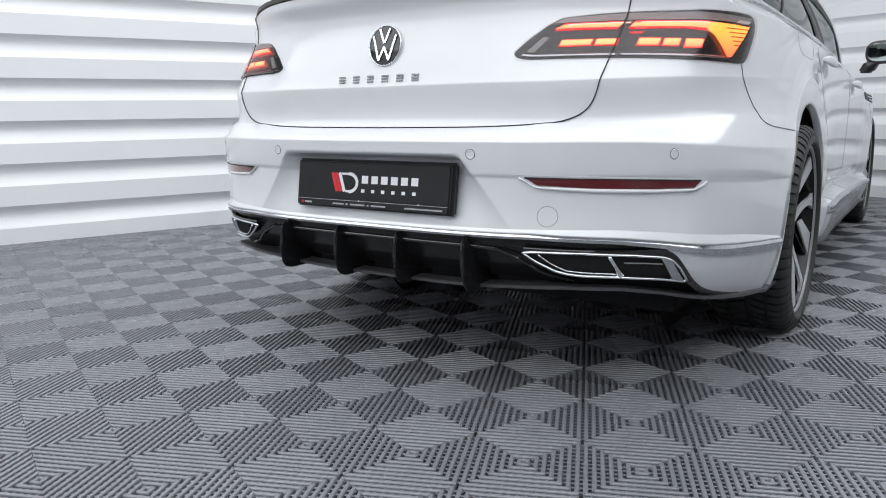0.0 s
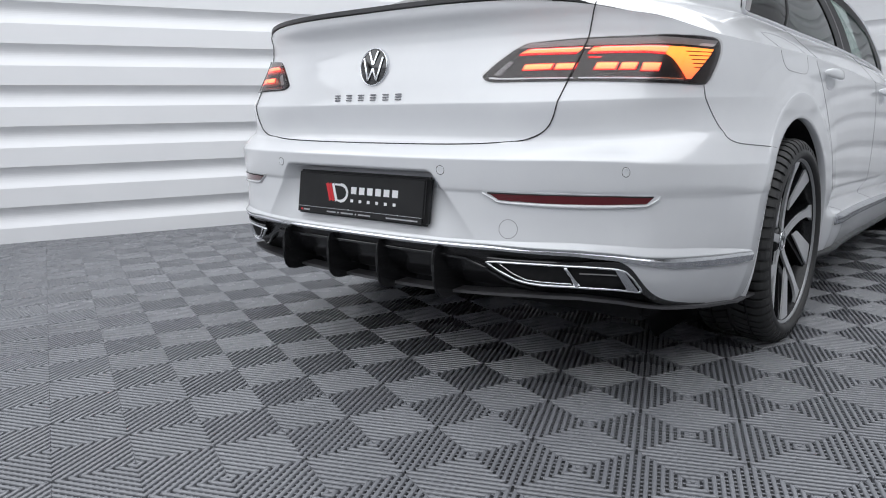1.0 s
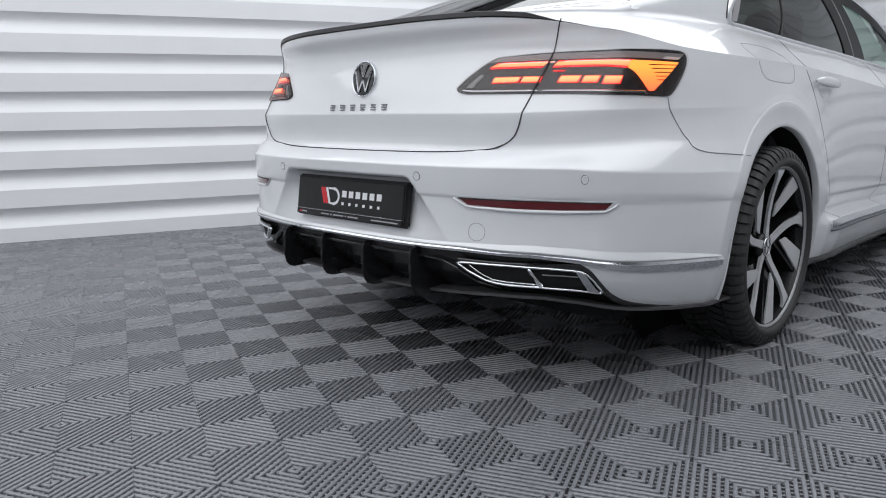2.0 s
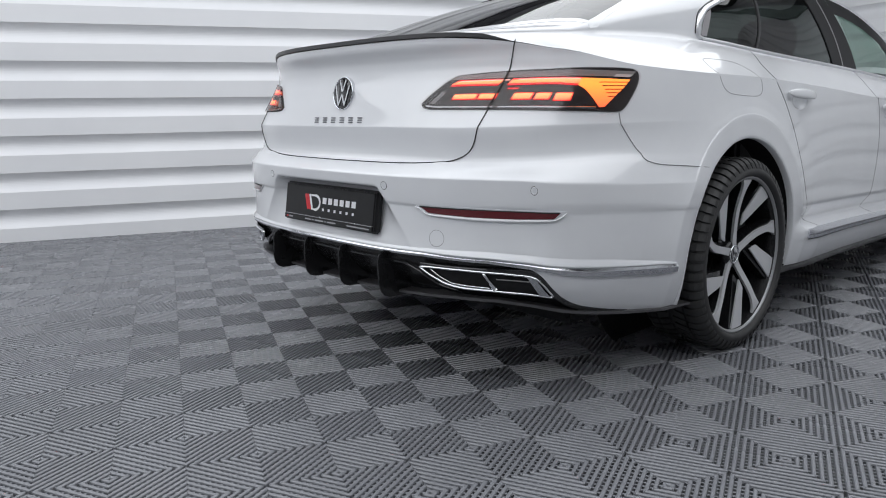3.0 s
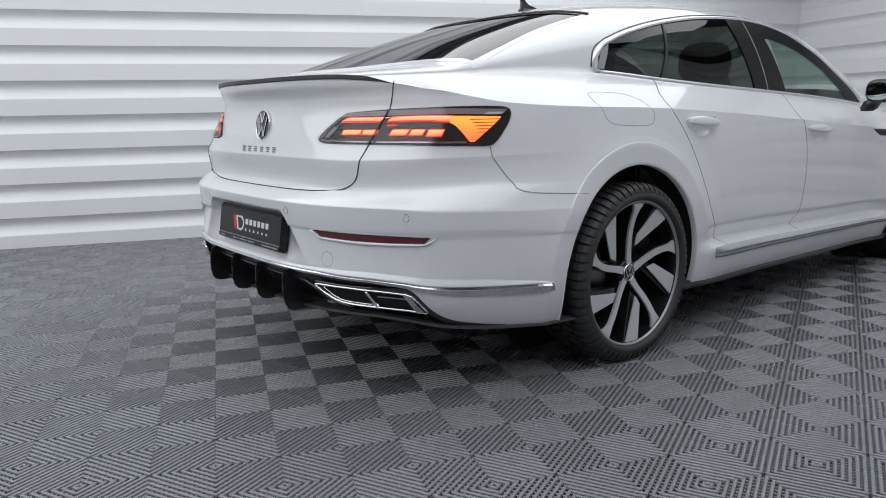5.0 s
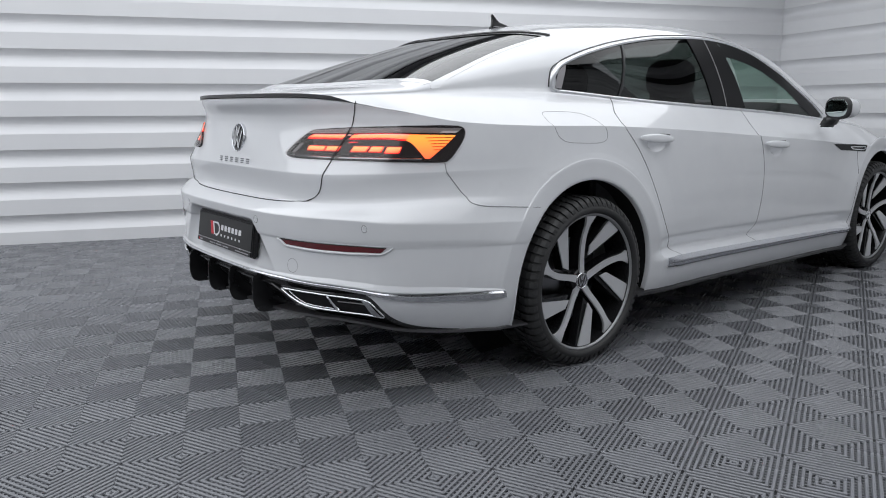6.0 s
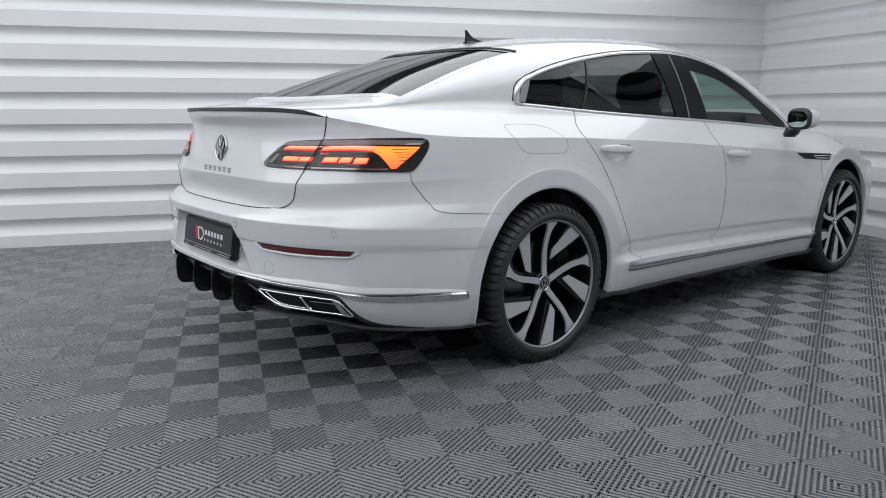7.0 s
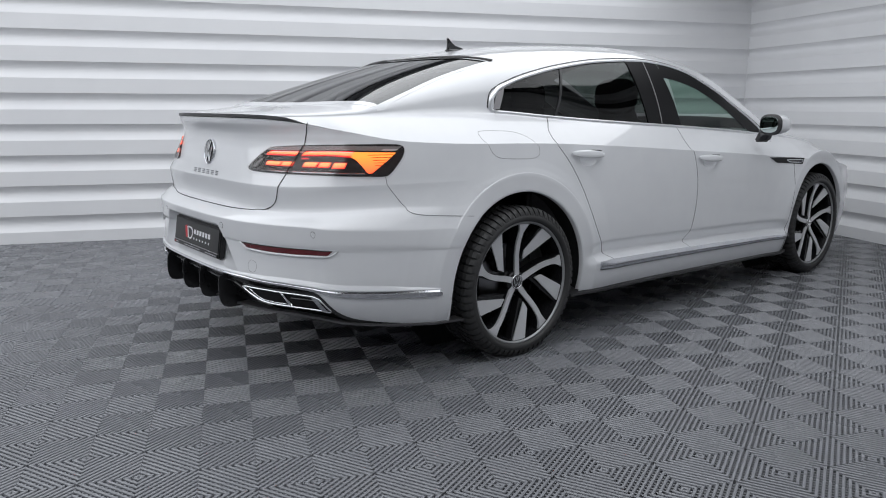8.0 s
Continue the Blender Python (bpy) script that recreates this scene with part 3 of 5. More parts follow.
def build_upper_body():
    ys = np.concatenate([np.linspace(0.048, 0.2, 16)[:-1], np.linspace(0.2, 3.6, 300)[:-1], np.linspace(3.6, 4.78, 40)])
    sh, da = 9, 104
    rows = []
    for y in ys:
        row = [tuple(p) for p in shoulder(y, np.arange(sh) / sh)]
        row += [tuple(dome(y, a)) for a in np.linspace(0, math.pi / 2, da)]
        rows.append(row)
    pts = np.array(rows)
    nrm = np.cross(np.gradient(pts, axis=0), np.gradient(pts, axis=1))
    nrm /= np.maximum(np.linalg.norm(nrm, axis=-1, keepdims=True), 1e-9)
    nrm[:, -1, 0] = 0
    n, m = pts.shape[:2]
    ang = np.linspace(0, math.pi / 2, da)
    groups = {}
    for i in range(n - 1):
        y = (ys[i] + ys[i + 1]) / 2
        for j in range(m - 1):
            if j >= sh and window_spot(y, (ang[j - sh] + ang[j - sh + 1]) / 2):
                continue
            if y < 0.40 + 0.02 and (j >= sh or pts[i, j, 0] < 0.67):
                name = "boot_deck"
            elif y > 3.62:
                name = "bonnet"
            elif j >= sh - 1:
                name = "roof"
            else:
                name = "shoulder_panel"
            groups.setdefault(name, []).append((i, j))
    for name, cells in groups.items():
        whole = name != "shoulder_panel"
        for signs in (((1, -1),) if whole else ((1,), (-1,))):
            verts, norms, faces, index = [], [], [], {}

            def vert(i, j, sgn):
                key = (i, j, 1 if j == m - 1 else sgn)
                if key not in index:
                    index[key] = len(verts)
                    verts.append((pts[i, j, 0] * sgn if j < m - 1 else 0.0, pts[i, j, 1], pts[i, j, 2]))
                    norms.append((nrm[i, j, 0] * sgn, nrm[i, j, 1], nrm[i, j, 2]))
                return index[key]

            for sgn in signs:
                for i, j in cells:
                    f = (vert(i, j, sgn), vert(i + 1, j, sgn), vert(i + 1, j + 1, sgn), vert(i, j + 1, sgn))
                    faces.append(f if sgn > 0 else f[::-1])
            link_mesh(name, verts, faces, PAINT, car, "", norms)


build_lower_body()
build_upper_body()


# ---- wheels ----
def lathe(profile, n, mat, name, parent, label="", axis_x=0.0):
    """Turns (x, radius) pairs round the x axis."""
    verts, faces = [], []
    for k in range(n):
        a = 2 * math.pi * k / n
        verts += [(x, r * math.cos(a), r * math.sin(a)) for x, r in profile]
    m = len(profile)
    for k in range(n):
        q = (k + 1) % n
        faces += [(k * m + i, k * m + i + 1, q * m + i + 1, q * m + i) for i in range(m - 1)]
    return link_mesh(name, verts, faces, mat, parent, label)


def blade_mesh(name, inner, outer, mat, parent, x_in, x_out, depth, label=""):
    """A spoke between two edge curves of (radius, degrees) pairs; its face runs from x_in at the hub to x_out at the rim."""
    verts, faces = [], []
    n = len(inner)
    for (r0, a0), (r1, a1) in zip(inner, outer):
        for r, a, ins in ((r0, a0, 0), (r1, a1, 0)):
            t = np.clip((r - 0.05) / 0.2, 0, 1)
            x = x_in + (x_out - x_in) * t**1.6
            c, s = math.cos(radians(a)), math.sin(radians(a))
            verts += [(x, r * c, r * s), (x - depth, r * c, r * s)]
    for i in range(n - 1):
        a, b = i * 4, i * 4 + 4
        faces += [(a, a + 2, b + 2, b), (a + 1, b + 1, b + 3, a + 3), (a, b, b + 1, a + 1), (a + 2, a + 3, b + 3, b + 2)]
    faces += [(0, 1, 3, 2), (4 * n - 4, 4 * n - 2, 4 * n - 1, 4 * n - 3)]
    return link_mesh(name, verts, faces, mat, parent, label, smooth=False)


def flat_blade(name, corners, mat, parent, x_rim, x_hub, depth, label=""):
    """A blade of straight edges, given by (radius, degrees) corners; it leans in towards the hub."""
    out = [(r * math.cos(radians(d)), r * math.sin(radians(d)), r) for r, d in corners]
    n = len(out)
    xs = [x_hub + (x_rim - x_hub) * min(1, max(0, (r - 0.06) / 0.21)) for _, _, r in out]
    verts = [(x, a, b) for x, (a, b, _) in zip(xs, out)] + [(x - depth, a, b) for x, (a, b, _) in zip(xs, out)]
    faces = [tuple(range(n)), tuple(range(2 * n - 1, n - 1, -1))] + [(i, n + i, n + (i + 1) % n, (i + 1) % n) for i in range(n)]
    return link_mesh(name, verts, faces, mat, parent, label, smooth=False)


def build_wheel(x, y, right):
    wheel = empty("wheel", "black twin-spoke alloy wheel with machined faces")
    wheel.parent = car
    wheel.matrix_basis = Matrix.Translation((x, y, HUB_Z)) @ (Matrix.Identity(4) if right else Matrix.Rotation(math.pi, 4, "Z"))
    R, RIM_R = 0.347, 0.281
    prof = [(-0.105, 0.271), (-0.118, 0.280), (-0.124, 0.298), (-0.116, 0.318), (-0.102, 0.330), (-0.085, R - 0.009), (0.085, R - 0.009), (0.100, 0.331), (0.112, 0.321), (0.1225, 0.306), (0.1245, 0.295), (0.120, 0.286), (0.110, 0.281)]
    tyre = lathe(prof, 96, TYRE, "tyre", wheel, "black winter tyre with worn tread")
    # tread blocks in a V pattern, and shoulder ribs
    tv, tf = [], []
    nb = 64

    def lug(corners):
        """A tread lug from rows of (x, radius) across it and the angles of its two flanks at each row."""
        n = len(tv)
        for x, r, a0, a1 in corners:
            for a in (a0, a1):
                for rr in (r - 0.010, r):
                    tv.append((x, rr * math.cos(a), rr * math.sin(a)))
        m = len(corners)
        for i in range(m - 1):
            q = n + 4 * i
            tf.extend([(q + 1, q + 3, q + 7, q + 5), (q, q + 1, q + 5, q + 4), (q + 2, q + 6, q + 7, q + 3)])
        tf.extend([(n, n + 2, n + 3, n + 1), (n + 4 * m - 4, n + 4 * m - 3, n + 4 * m - 1, n + 4 * m - 2)])

    for k in range(nb):
        g = 2 * math.pi / nb
        for s in (-1, 1):
            a = g * (k + 0.25 * s)
            w = g * 0.72
            lug([(s * 0.060, R, a, a + w), (s * 0.088, R - 0.001, a + 0.012, a + 0.012 + w), (s * 0.104, R - 0.007, a + 0.016, a + 0.016 + w), (s * 0.1165, R - 0.020, a + 0.018, a + 0.018 + w * 0.9), (s * 0.1205, R - 0.032, a + 0.018, a + 0.018 + w * 0.8)])
            lug([(s * 0.008, R, a - 0.055, a - 0.055 + w), (s * 0.030, R, a - 0.03, a - 0.03 + w), (s * 0.053, R, a - 0.006, a - 0.006 + w)])
    link_mesh("tread", tv, tf, TYRE, tyre, smooth=False)
    lathe([(-0.10, 0.264), (-0.11, 0.275), (-0.105, 0.281)], 64, RIM_BLACK, "inner_flange", wheel)
    lathe([(-0.10, 0.265), (-0.02, 0.254), (0.07, 0.262), (0.092, 0.267), (0.104, 0.2695)], 80, RIM_BLACK, "barrel", wheel)
    lathe([(0.1030, 0.2700), (0.1075, 0.2735), (0.1100, 0.2750), (0.1105, 0.2765), (0.1105, 0.2798), (0.107, 0.2822)], 96, RIM_EDGE, "rim_flange", wheel, "dull machined rim edge")
    lathe([(0.0, 0.0), (0.001, 0.165), (-0.01, 0.168), (-0.012, 0.0)], 48, BRAKE, "brake_disc", wheel)
    lathe([(0.03, 0.0), (0.03, 0.055), (0.066, 0.05), (0.071, 0.042), (0.071, 0.034)], 40, RIM_BLACK, "hub", wheel)
    lathe([(0.069, 0.035), (0.0735, 0.033), (0.075, 0.030), (0.0745, 0.0)], 40, GLOSS_BLACK, "centre_cap", wheel, "black centre cap with a chrome badge")
    lathe([(0.0742, 0.034), (0.0765, 0.033), (0.0765, 0.030), (0.0742, 0.029)], 40, CHROME, "cap_ring", wheel)
    def polar(r, deg):
        return np.array([r * math.cos(radians(deg)), r * math.sin(radians(deg))])

    def edge(p, q, n=10):
        """Points (radius, degrees) along the straight line between two polar points."""
        pts = [polar(*p) + (polar(*q) - polar(*p)) * t for t in np.linspace(0, 1, n)]
        out = [(float(np.hypot(*v)), math.degrees(math.atan2(v[1], v[0]))) for v in pts]
        return [(r, d + 360 * round((q[1] - d) / 360)) for r, d in out]

    for k in range(5):
        a = 72 * k + 87
        # slender spoke from hub to rim, flaring into the rim
        rr = np.linspace(0.036, RIM_R - 0.009, 16)
        bend = lambda r: 7 * math.sin(math.pi * min(1, r / RIM_R)) - 1
        half = lambda r: math.degrees((0.0125 + 0.004 * max(0, 1 - r / 0.08) + 0.020 * max(0, (r - 0.215) / 0.057) ** 2) / r)
        blade_mesh("spoke", [(r, a + bend(r) - half(r)) for r in rr], [(r, a + bend(r) + half(r)) for r in rr], ALLOY, wheel, 0.072, 0.100, 0.010, "machined slender spoke")
        blade_mesh("spoke_back", [(r, a + bend(r) - half(r) * 1.05 - 1) for r in rr], [(r, a + bend(r) + half(r) * 1.05 + 1) for r in rr], RIM_BLACK, wheel, 0.063, 0.091, 0.05)
        # broad blade from the rim inwards, with a slanting inner end
        b = a - 34
        R1 = RIM_R - 0.008
        flat_blade("blade", [(0.38 * RIM_R, b + 22), (R1, b - 8), (R1, b), (R1, b + 8), (0.52 * RIM_R, b + 25)], ALLOY, wheel, 0.100, 0.074, 0.006, "machined broad blade")
        flat_blade("blade_back", [(0.30 * RIM_R, b + 21), (R1, b - 10.5), (R1, b), (R1, b + 10.5), (0.44 * RIM_R, b + 28)], RIM_BLACK, wheel, 0.093, 0.055, 0.04)
    for k in range(5):
        a = radians(72 * k + 26)
        bm = bmesh.new()
        bmesh.ops.create_cone(bm, cap_ends=True, segments=8, radius1=0.0095, radius2=0.0085, depth=0.03, matrix=Matrix.Translation((0.045, 0.066 * math.cos(a), 0.066 * math.sin(a))) @ Matrix.Rotation(math.pi / 2, 4, "Y"))
        part("wheel_bolt", bm, RIM_BLACK, wheel)
    for x0, z0, x1, z1 in ((-0.011, 0.026, -0.001, 0.004), (0.011, 0.026, 0.001, 0.004), (-0.022, 0.016, -0.010, -0.024), (-0.010, -0.024, 0.0, -0.003), (0.0, -0.003, 0.010, -0.024), (0.010, -0.024, 0.022, 0.016)):
        d = Vector((0, x1 - x0, z1 - z0))
        o = Vector((0, -d.z, d.y)).normalized() * 0.0022
        pts = [Vector((0.0765, x0, z0)) - o, Vector((0.0765, x1, z1)) - o, Vector((0.0765, x1, z1)) + o, Vector((0.0765, x0, z0)) + o]
        link_mesh("cap_stroke", pts + [p - Vector((0.003, 0, 0)) for p in pts], [(0, 1, 2, 3), (0, 4, 5, 1), (1, 5, 6, 2), (2, 6, 7, 3), (3, 7, 4, 0)], CHROME, wheel, smooth=False)
    return wheel


for ax, ay, hx in ((AXLE_R, ARCH_R, 0.8155), (AXLE_F, ARCH_F, 0.792)):
    for sgn in (1, -1):
        build_wheel(sgn * hx, ax, sgn > 0)
        # arch liner and the folded arch lip
        nn = 72
        verts, lipv = [], []

        def arch_point(a, grow):
            """A point of the arch's edge: an ellipse above the axle, straight legs below."""
            if a < 0:
                return ay + (ARCH_Y + grow), ARCH_Z + a * 0.30
            if a > math.pi:
                return ay - (ARCH_Y + grow), ARCH_Z - (a - math.pi) * 0.30
            return ay + (ARCH_Y + grow) * math.cos(a), ARCH_Z + (ARCH_H + grow) * math.sin(a)

        for k in range(nn + 1):
            a = -0.42 + (math.pi + 0.84) * k / nn
            y, z = arch_point(a, 0.004)
            wide = body_half(y, max(z, 0.2))
            verts += [(sgn * (wide - 0.006), y, z), (sgn * 0.55, y, z)]
            for grow, ins in ((0.012, -0.001), (0.004, -0.0012), (-0.002, 0.002), (-0.003, 0.022)):
                y, z = arch_point(a, grow)
                lipv.append((sgn * (body_half(y, max(z, 0.2)) - ins), y, z))
        faces = [(2 * k, 2 * k + 1, 2 * k + 3, 2 * k + 2) for k in range(nn)]
        lipf = [(4 * k + q, 4 * k + q + 1, 4 * k + q + 5, 4 * k + q + 4) for k in range(nn) for q in range(3)]
        link_mesh("arch_liner", verts, faces, LINER, car)
        bm = bmesh.new()
        bmesh.ops.create_circle(bm, cap_ends=True, radius=ARCH_H, segments=40, matrix=Matrix.Translation((sgn * 0.56, ay, ARCH_Z)) @ Matrix.Rotation(math.pi / 2, 4, "Y"))
        part("arch_wall", bm, LINER, car)
        keep = [f for f in lipf if min(lipv[i][2] for i in f) > float(sill_z(ay)) + 0.0]
        link_mesh("arch_lip", lipv, keep, PAINT, car)
        # the flat band round the arch, with a crisp outer edge
        ks = [1.006, 1.05, 1.10, 1.15, 1.188, 1.194, 1.206]
        bandv = []
        for k in range(nn + 1):
            a = math.pi * k / nn
            for q, grow in enumerate(ks):
                y, z = ay + ARCH_Y * grow * math.cos(a), ARCH_Z + ARCH_H * grow * math.sin(a)
                proud = (0.0007, 0.0007, 0.0007, 0.0009, 0.0013, 0.0010, -0.002)[q]
                if math.cos(a) < 0:
                    # towards the tail the band dies out in the bumper
                    proud -= 0.005 * (1 - float(step_fn(z, 0.44, 0.62)))
                bandv.append((sgn * (body_half(y, z) + proud), y, z))
        L = len(ks)
        bandf = [(L * k + q, L * k + q + 1, L * k + L + q + 1, L * k + L + q) for k in range(nn) for q in range(L - 1)]
        link_mesh("arch_band", bandv, bandf if sgn < 0 else [f[::-1] for f in bandf], PAINT, car)
# dark underbody
part("underbody", box_bm(-0.74, 0.74, 0.35, 4.4, 0.20, 0.30, 0.02), LINER, car)


# ---- fittings on the skin ----
def resample(pts, step):
    """Even points along a polyline of any dimension."""
    p = np.array(pts, float)
    q = skin(p[:, 0], p[:, 1]) if p.shape[1] == 2 else p
    s = np.concatenate([[0], np.cumsum(np.linalg.norm(np.diff(q, axis=0), axis=1))])
    n = max(2, int(round(s[-1] / step)) + 1)
    t = np.linspace(0, s[-1], n)
    return np.stack([np.interp(t, s, p[:, k]) for k in range(p.shape[1])], 1)


def eased(pts):
    """A smooth curve through a polyline's points."""
    p = np.array(pts, float)
    q = skin(p[:, 0], p[:, 1])
    s = np.concatenate([[0], np.cumsum(np.linalg.norm(np.diff(q, axis=0), axis=1))])
    t = np.linspace(0, s[-1], 160)
    return np.stack([curve_fn(*zip(s, p[:, k]))(t) for k in range(2)], 1)


def flipped(v, sgn):
    v = np.array(v, float)
    return v * (sgn, 1, 1)


def ribbon(name, pts, norms, half, high, mat, parent, label="", closed=False, lift=0.0, sgn=1, rounded=False):
    """A strip with a rounded back that follows points on a surface."""
    pts, norms = np.array(pts, float), np.array(norms, float)
    n = len(pts)
    nxt = np.roll(pts, -1, 0) if closed else np.concatenate([pts[1:], pts[-1:]])
    prv = np.roll(pts, 1, 0) if closed else np.concatenate([pts[:1], pts[:-1]])
    tan = nxt - prv
    tan /= np.maximum(np.linalg.norm(tan, axis=1, keepdims=True), 1e-9)
    side = np.cross(norms, tan)
    side /= np.maximum(np.linalg.norm(side, axis=1, keepdims=True), 1e-9)
    half = np.broadcast_to(half, (n,))[:, None]
    prof = ((-1.0, -0.002), (-0.96, high * 0.55), (-0.6, high), (0.6, high), (0.96, high * 0.55), (1.0, -0.002))
    if rounded:
        prof = ((-1.0, -0.002), (-0.86, high * 0.5), (-0.5, high * 0.87), (0.0, high), (0.5, high * 0.87), (0.86, high * 0.5), (1.0, -0.002))
    rows = [pts + side * half * a + norms * (b + lift) for a, b in prof]
    verts = np.stack(rows, 1).reshape(-1, 3)
    m = len(prof)
    faces = []
    for i in range(n if closed else n - 1):
        k = (i + 1) % n
        faces += [(i * m + j, k * m + j, k * m + j + 1, i * m + j + 1) for j in range(m - 1)]
    if not closed:
        faces += [tuple(range(m)), tuple(range((n - 1) * m, n * m))]
    return link_mesh(name, flipped(verts, sgn), [f if sgn > 0 else f[::-1] for f in faces], mat, parent, label, smooth=rounded)


def skin_ribbon(name, uz, half, high, mat, parent=None, label="", step=0.015, lift=0.0, sgn=1, closed=False, rounded=False):
    if closed:
        uz = list(uz) + [uz[0]]
    q = resample(uz, step)
    if closed:
        q = q[:-1]
    if np.ndim(half):
        half = np.interp(np.linspace(0, 1, len(q)), np.linspace(0, 1, len(half)), half)
    return ribbon(name, skin(q[:, 0], q[:, 1]), skin_normal(q[:, 0], q[:, 1]), half, high, mat, parent or car, label, closed, lift, sgn, rounded)


def dome_ribbon(name, ya, half, high, mat, parent=None, label="", lift=0.0, sgn=1, closed=False, rounded=False):
    ya = np.array(ya)
    return ribbon(name, dome(ya[:, 0], ya[:, 1]), dome_normal(ya[:, 0], ya[:, 1]), half, high, mat, parent or car, label, closed, lift, sgn, rounded)


def ruled(name, low, top, put, mat, parent=None, label="", n=24, rows=6, off=0.002, skirt=0.006, sgn=1, smooth=True):
    """A plate laid on a surface between two edges of as many points, with a rim that reaches down to the surface."""
    def even(p):
        p = np.array(p, float)
        s = np.concatenate([[0], np.cumsum(np.hypot(*np.diff(p, axis=0).T) + 1e-9)])
        t = np.union1d(np.linspace(0, 1, n), []) if len(p) < 3 else np.linspace(0, 1, n)
        return np.stack([np.interp(t, s / s[-1], p[:, k]) for k in range(2)], 1)

    lo, hi = even(low), even(top)
    t = np.linspace(0, 1, rows)[None, :, None]
    q = lo[:, None] * (1 - t) + hi[:, None] * t
    p = put(q[..., 0], q[..., 1], off)
    verts = p.reshape(-1, 3)
    faces = [(i * rows + j, (i + 1) * rows + j, (i + 1) * rows + j + 1, i * rows + j + 1) for i in range(n - 1) for j in range(rows - 1)]
    if skirt:
        loop = [i * rows for i in range(n)] + [(n - 1) * rows + j for j in range(1, rows)] + [i * rows + rows - 1 for i in range(n - 2, -1, -1)] + [j for j in range(rows - 2, 0, -1)]
        flat = q.reshape(-1, 2)
        down = put(flat[loop, 0], flat[loop, 1], off - skirt)
        b = len(verts)
        verts = np.concatenate([verts, verts[loop], down])
        L = len(loop)
        faces += [(b + i, b + L + i, b + L + (i + 1) % L, b + (i + 1) % L) for i in range(L)]
    return link_mesh(name, flipped(verts, sgn), [f if sgn > 0 else f[::-1] for f in faces], mat, parent or car, label, smooth=smooth)


def dome_yz(y, z, off=0.0):
    return on_dome(y, a_at_z(y, z), off)


def swap(line):
    return [(b, a) for a, b in line]


# panel gaps
for sgn in (1, -1):
    skin_ribbon("panel_gap", eased(swap(LID_SEAM)), 0.0015, 0.0008, SEAM, step=0.005, lift=0.0016, sgn=sgn)
    skin_ribbon("panel_gap", eased(BUMPER_TOP[5:-2] + [(0.985, 0.6735)]), 0.0010, 0.0006, THIN_GAP, step=0.008, lift=0.0011, sgn=sgn)
    skin_ribbon("panel_gap", [(u, z) for z, u in REAR_DOOR_SEAM if 0.33 < z < 0.955], 0.0018, 0.0005, SEAM, sgn=sgn)
    skin_ribbon("panel_gap", [(u, z) for z, u in MID_DOOR_SEAM if 0.33 < z < 0.905], 0.0018, 0.0006, SEAM, sgn=sgn)
    skin_ribbon("panel_gap", [(u, z) for z, u in FRONT_DOOR_SEAM if 0.3 < z < 0.8], 0.0018, 0.0006, SEAM, sgn=sgn)

# fuel flap on the right flank
skin_ribbon("fuel_flap_gap", eased([(1.0, 0.962), (1.006, 0.94), (1.015, 0.92), (1.03, 0.906), (1.06, 0.900), (1.095, 0.897), (1.110, 0.902), (1.116, 0.92), (1.113, 0.945), (1.109, 0.958)]), 0.0009, 0.0005, THIN_GAP)


def shoulder_ribbon(name, path, half, high, mat, sgn=1):
    p = np.array(path, float)
    t = np.linspace(0, len(p) - 1, 60)
    y, s = [curve_fn(*enumerate(p[:, k]))(t) for k in range(2)]
    e = 1e-3
    nrm = np.cross(shoulder(y + e, s) - shoulder(y - e, s), shoulder(y, s + e) - shoulder(y, s - e))
    nrm /= np.linalg.norm(nrm, axis=1, keepdims=True)
    return ribbon(name, shoulder(y, s), nrm, half, high, mat, car, sgn=sgn)


shoulder_ribbon("fuel_flap_gap", [(0.905, 0.0), (0.893, 0.10), (0.892, 0.22), (0.905, 0.31), (0.96, 0.338), (1.03, 0.335), (1.10, 0.31), (1.15, 0.22), (1.18, 0.11), (1.195, 0.0)], 0.0009, 0.0005, THIN_GAP)
for sgn in (1, -1):
    shoulder_ribbon("panel_gap", [(1.412, 0.99), (1.385, 0.75), (1.335, 0.36), (1.328, 0.12), (1.338, 0.0)], 0.002, 0.0007, SEAM, sgn)
    shoulder_ribbon("panel_gap", [(2.42, 0.99), (2.402, 0.6), (2.396, 0.36), (2.404, 0.10), (2.412, 0.0)], 0.0017, 0.0007, SEAM, sgn)

# tail lamps
LAMP_LOW = [(0.2655, 0.879), (0.270, 0.873), (0.278, 0.8692), (0.292, 0.8665), (0.36, 0.8655), (0.426, 0.8645), (0.48, 0.863), (0.535, 0.8605), (0.61, 0.857), (0.668, 0.8535), (0.682, 0.856), (0.692, 0.872), (0.708, 0.915)]
LAMP_TOP = [(0.2655, 0.885), (0.285, 0.912), (0.318, 0.947), (0.34, 0.963), (0.40, 0.9695), (0.48, 0.975), (0.577, 0.9785), (0.66, 0.979), (0.695, 0.9765), (0.708, 0.970), (0.714, 0.956), (0.713, 0.935)]


def on_lamp(u, z, off=0.0):
    """The skin under a tail lamp: its inner pieces follow the lid's seam, its outer end reaches round the corner."""
    u, z = np.asarray(u, float), np.asarray(z, float)
    inner = np.interp(u, [0.26, 0.35, 0.44, 0.52, 0.60], [0, -0.005, -0.0115, -0.008, 0]) * np.clip((z - 0.78) / 0.15, 0.4, 1)
    return on_skin(u + inner + np.interp(u, [0.56, 0.70], [0, 0.018]), z, off)


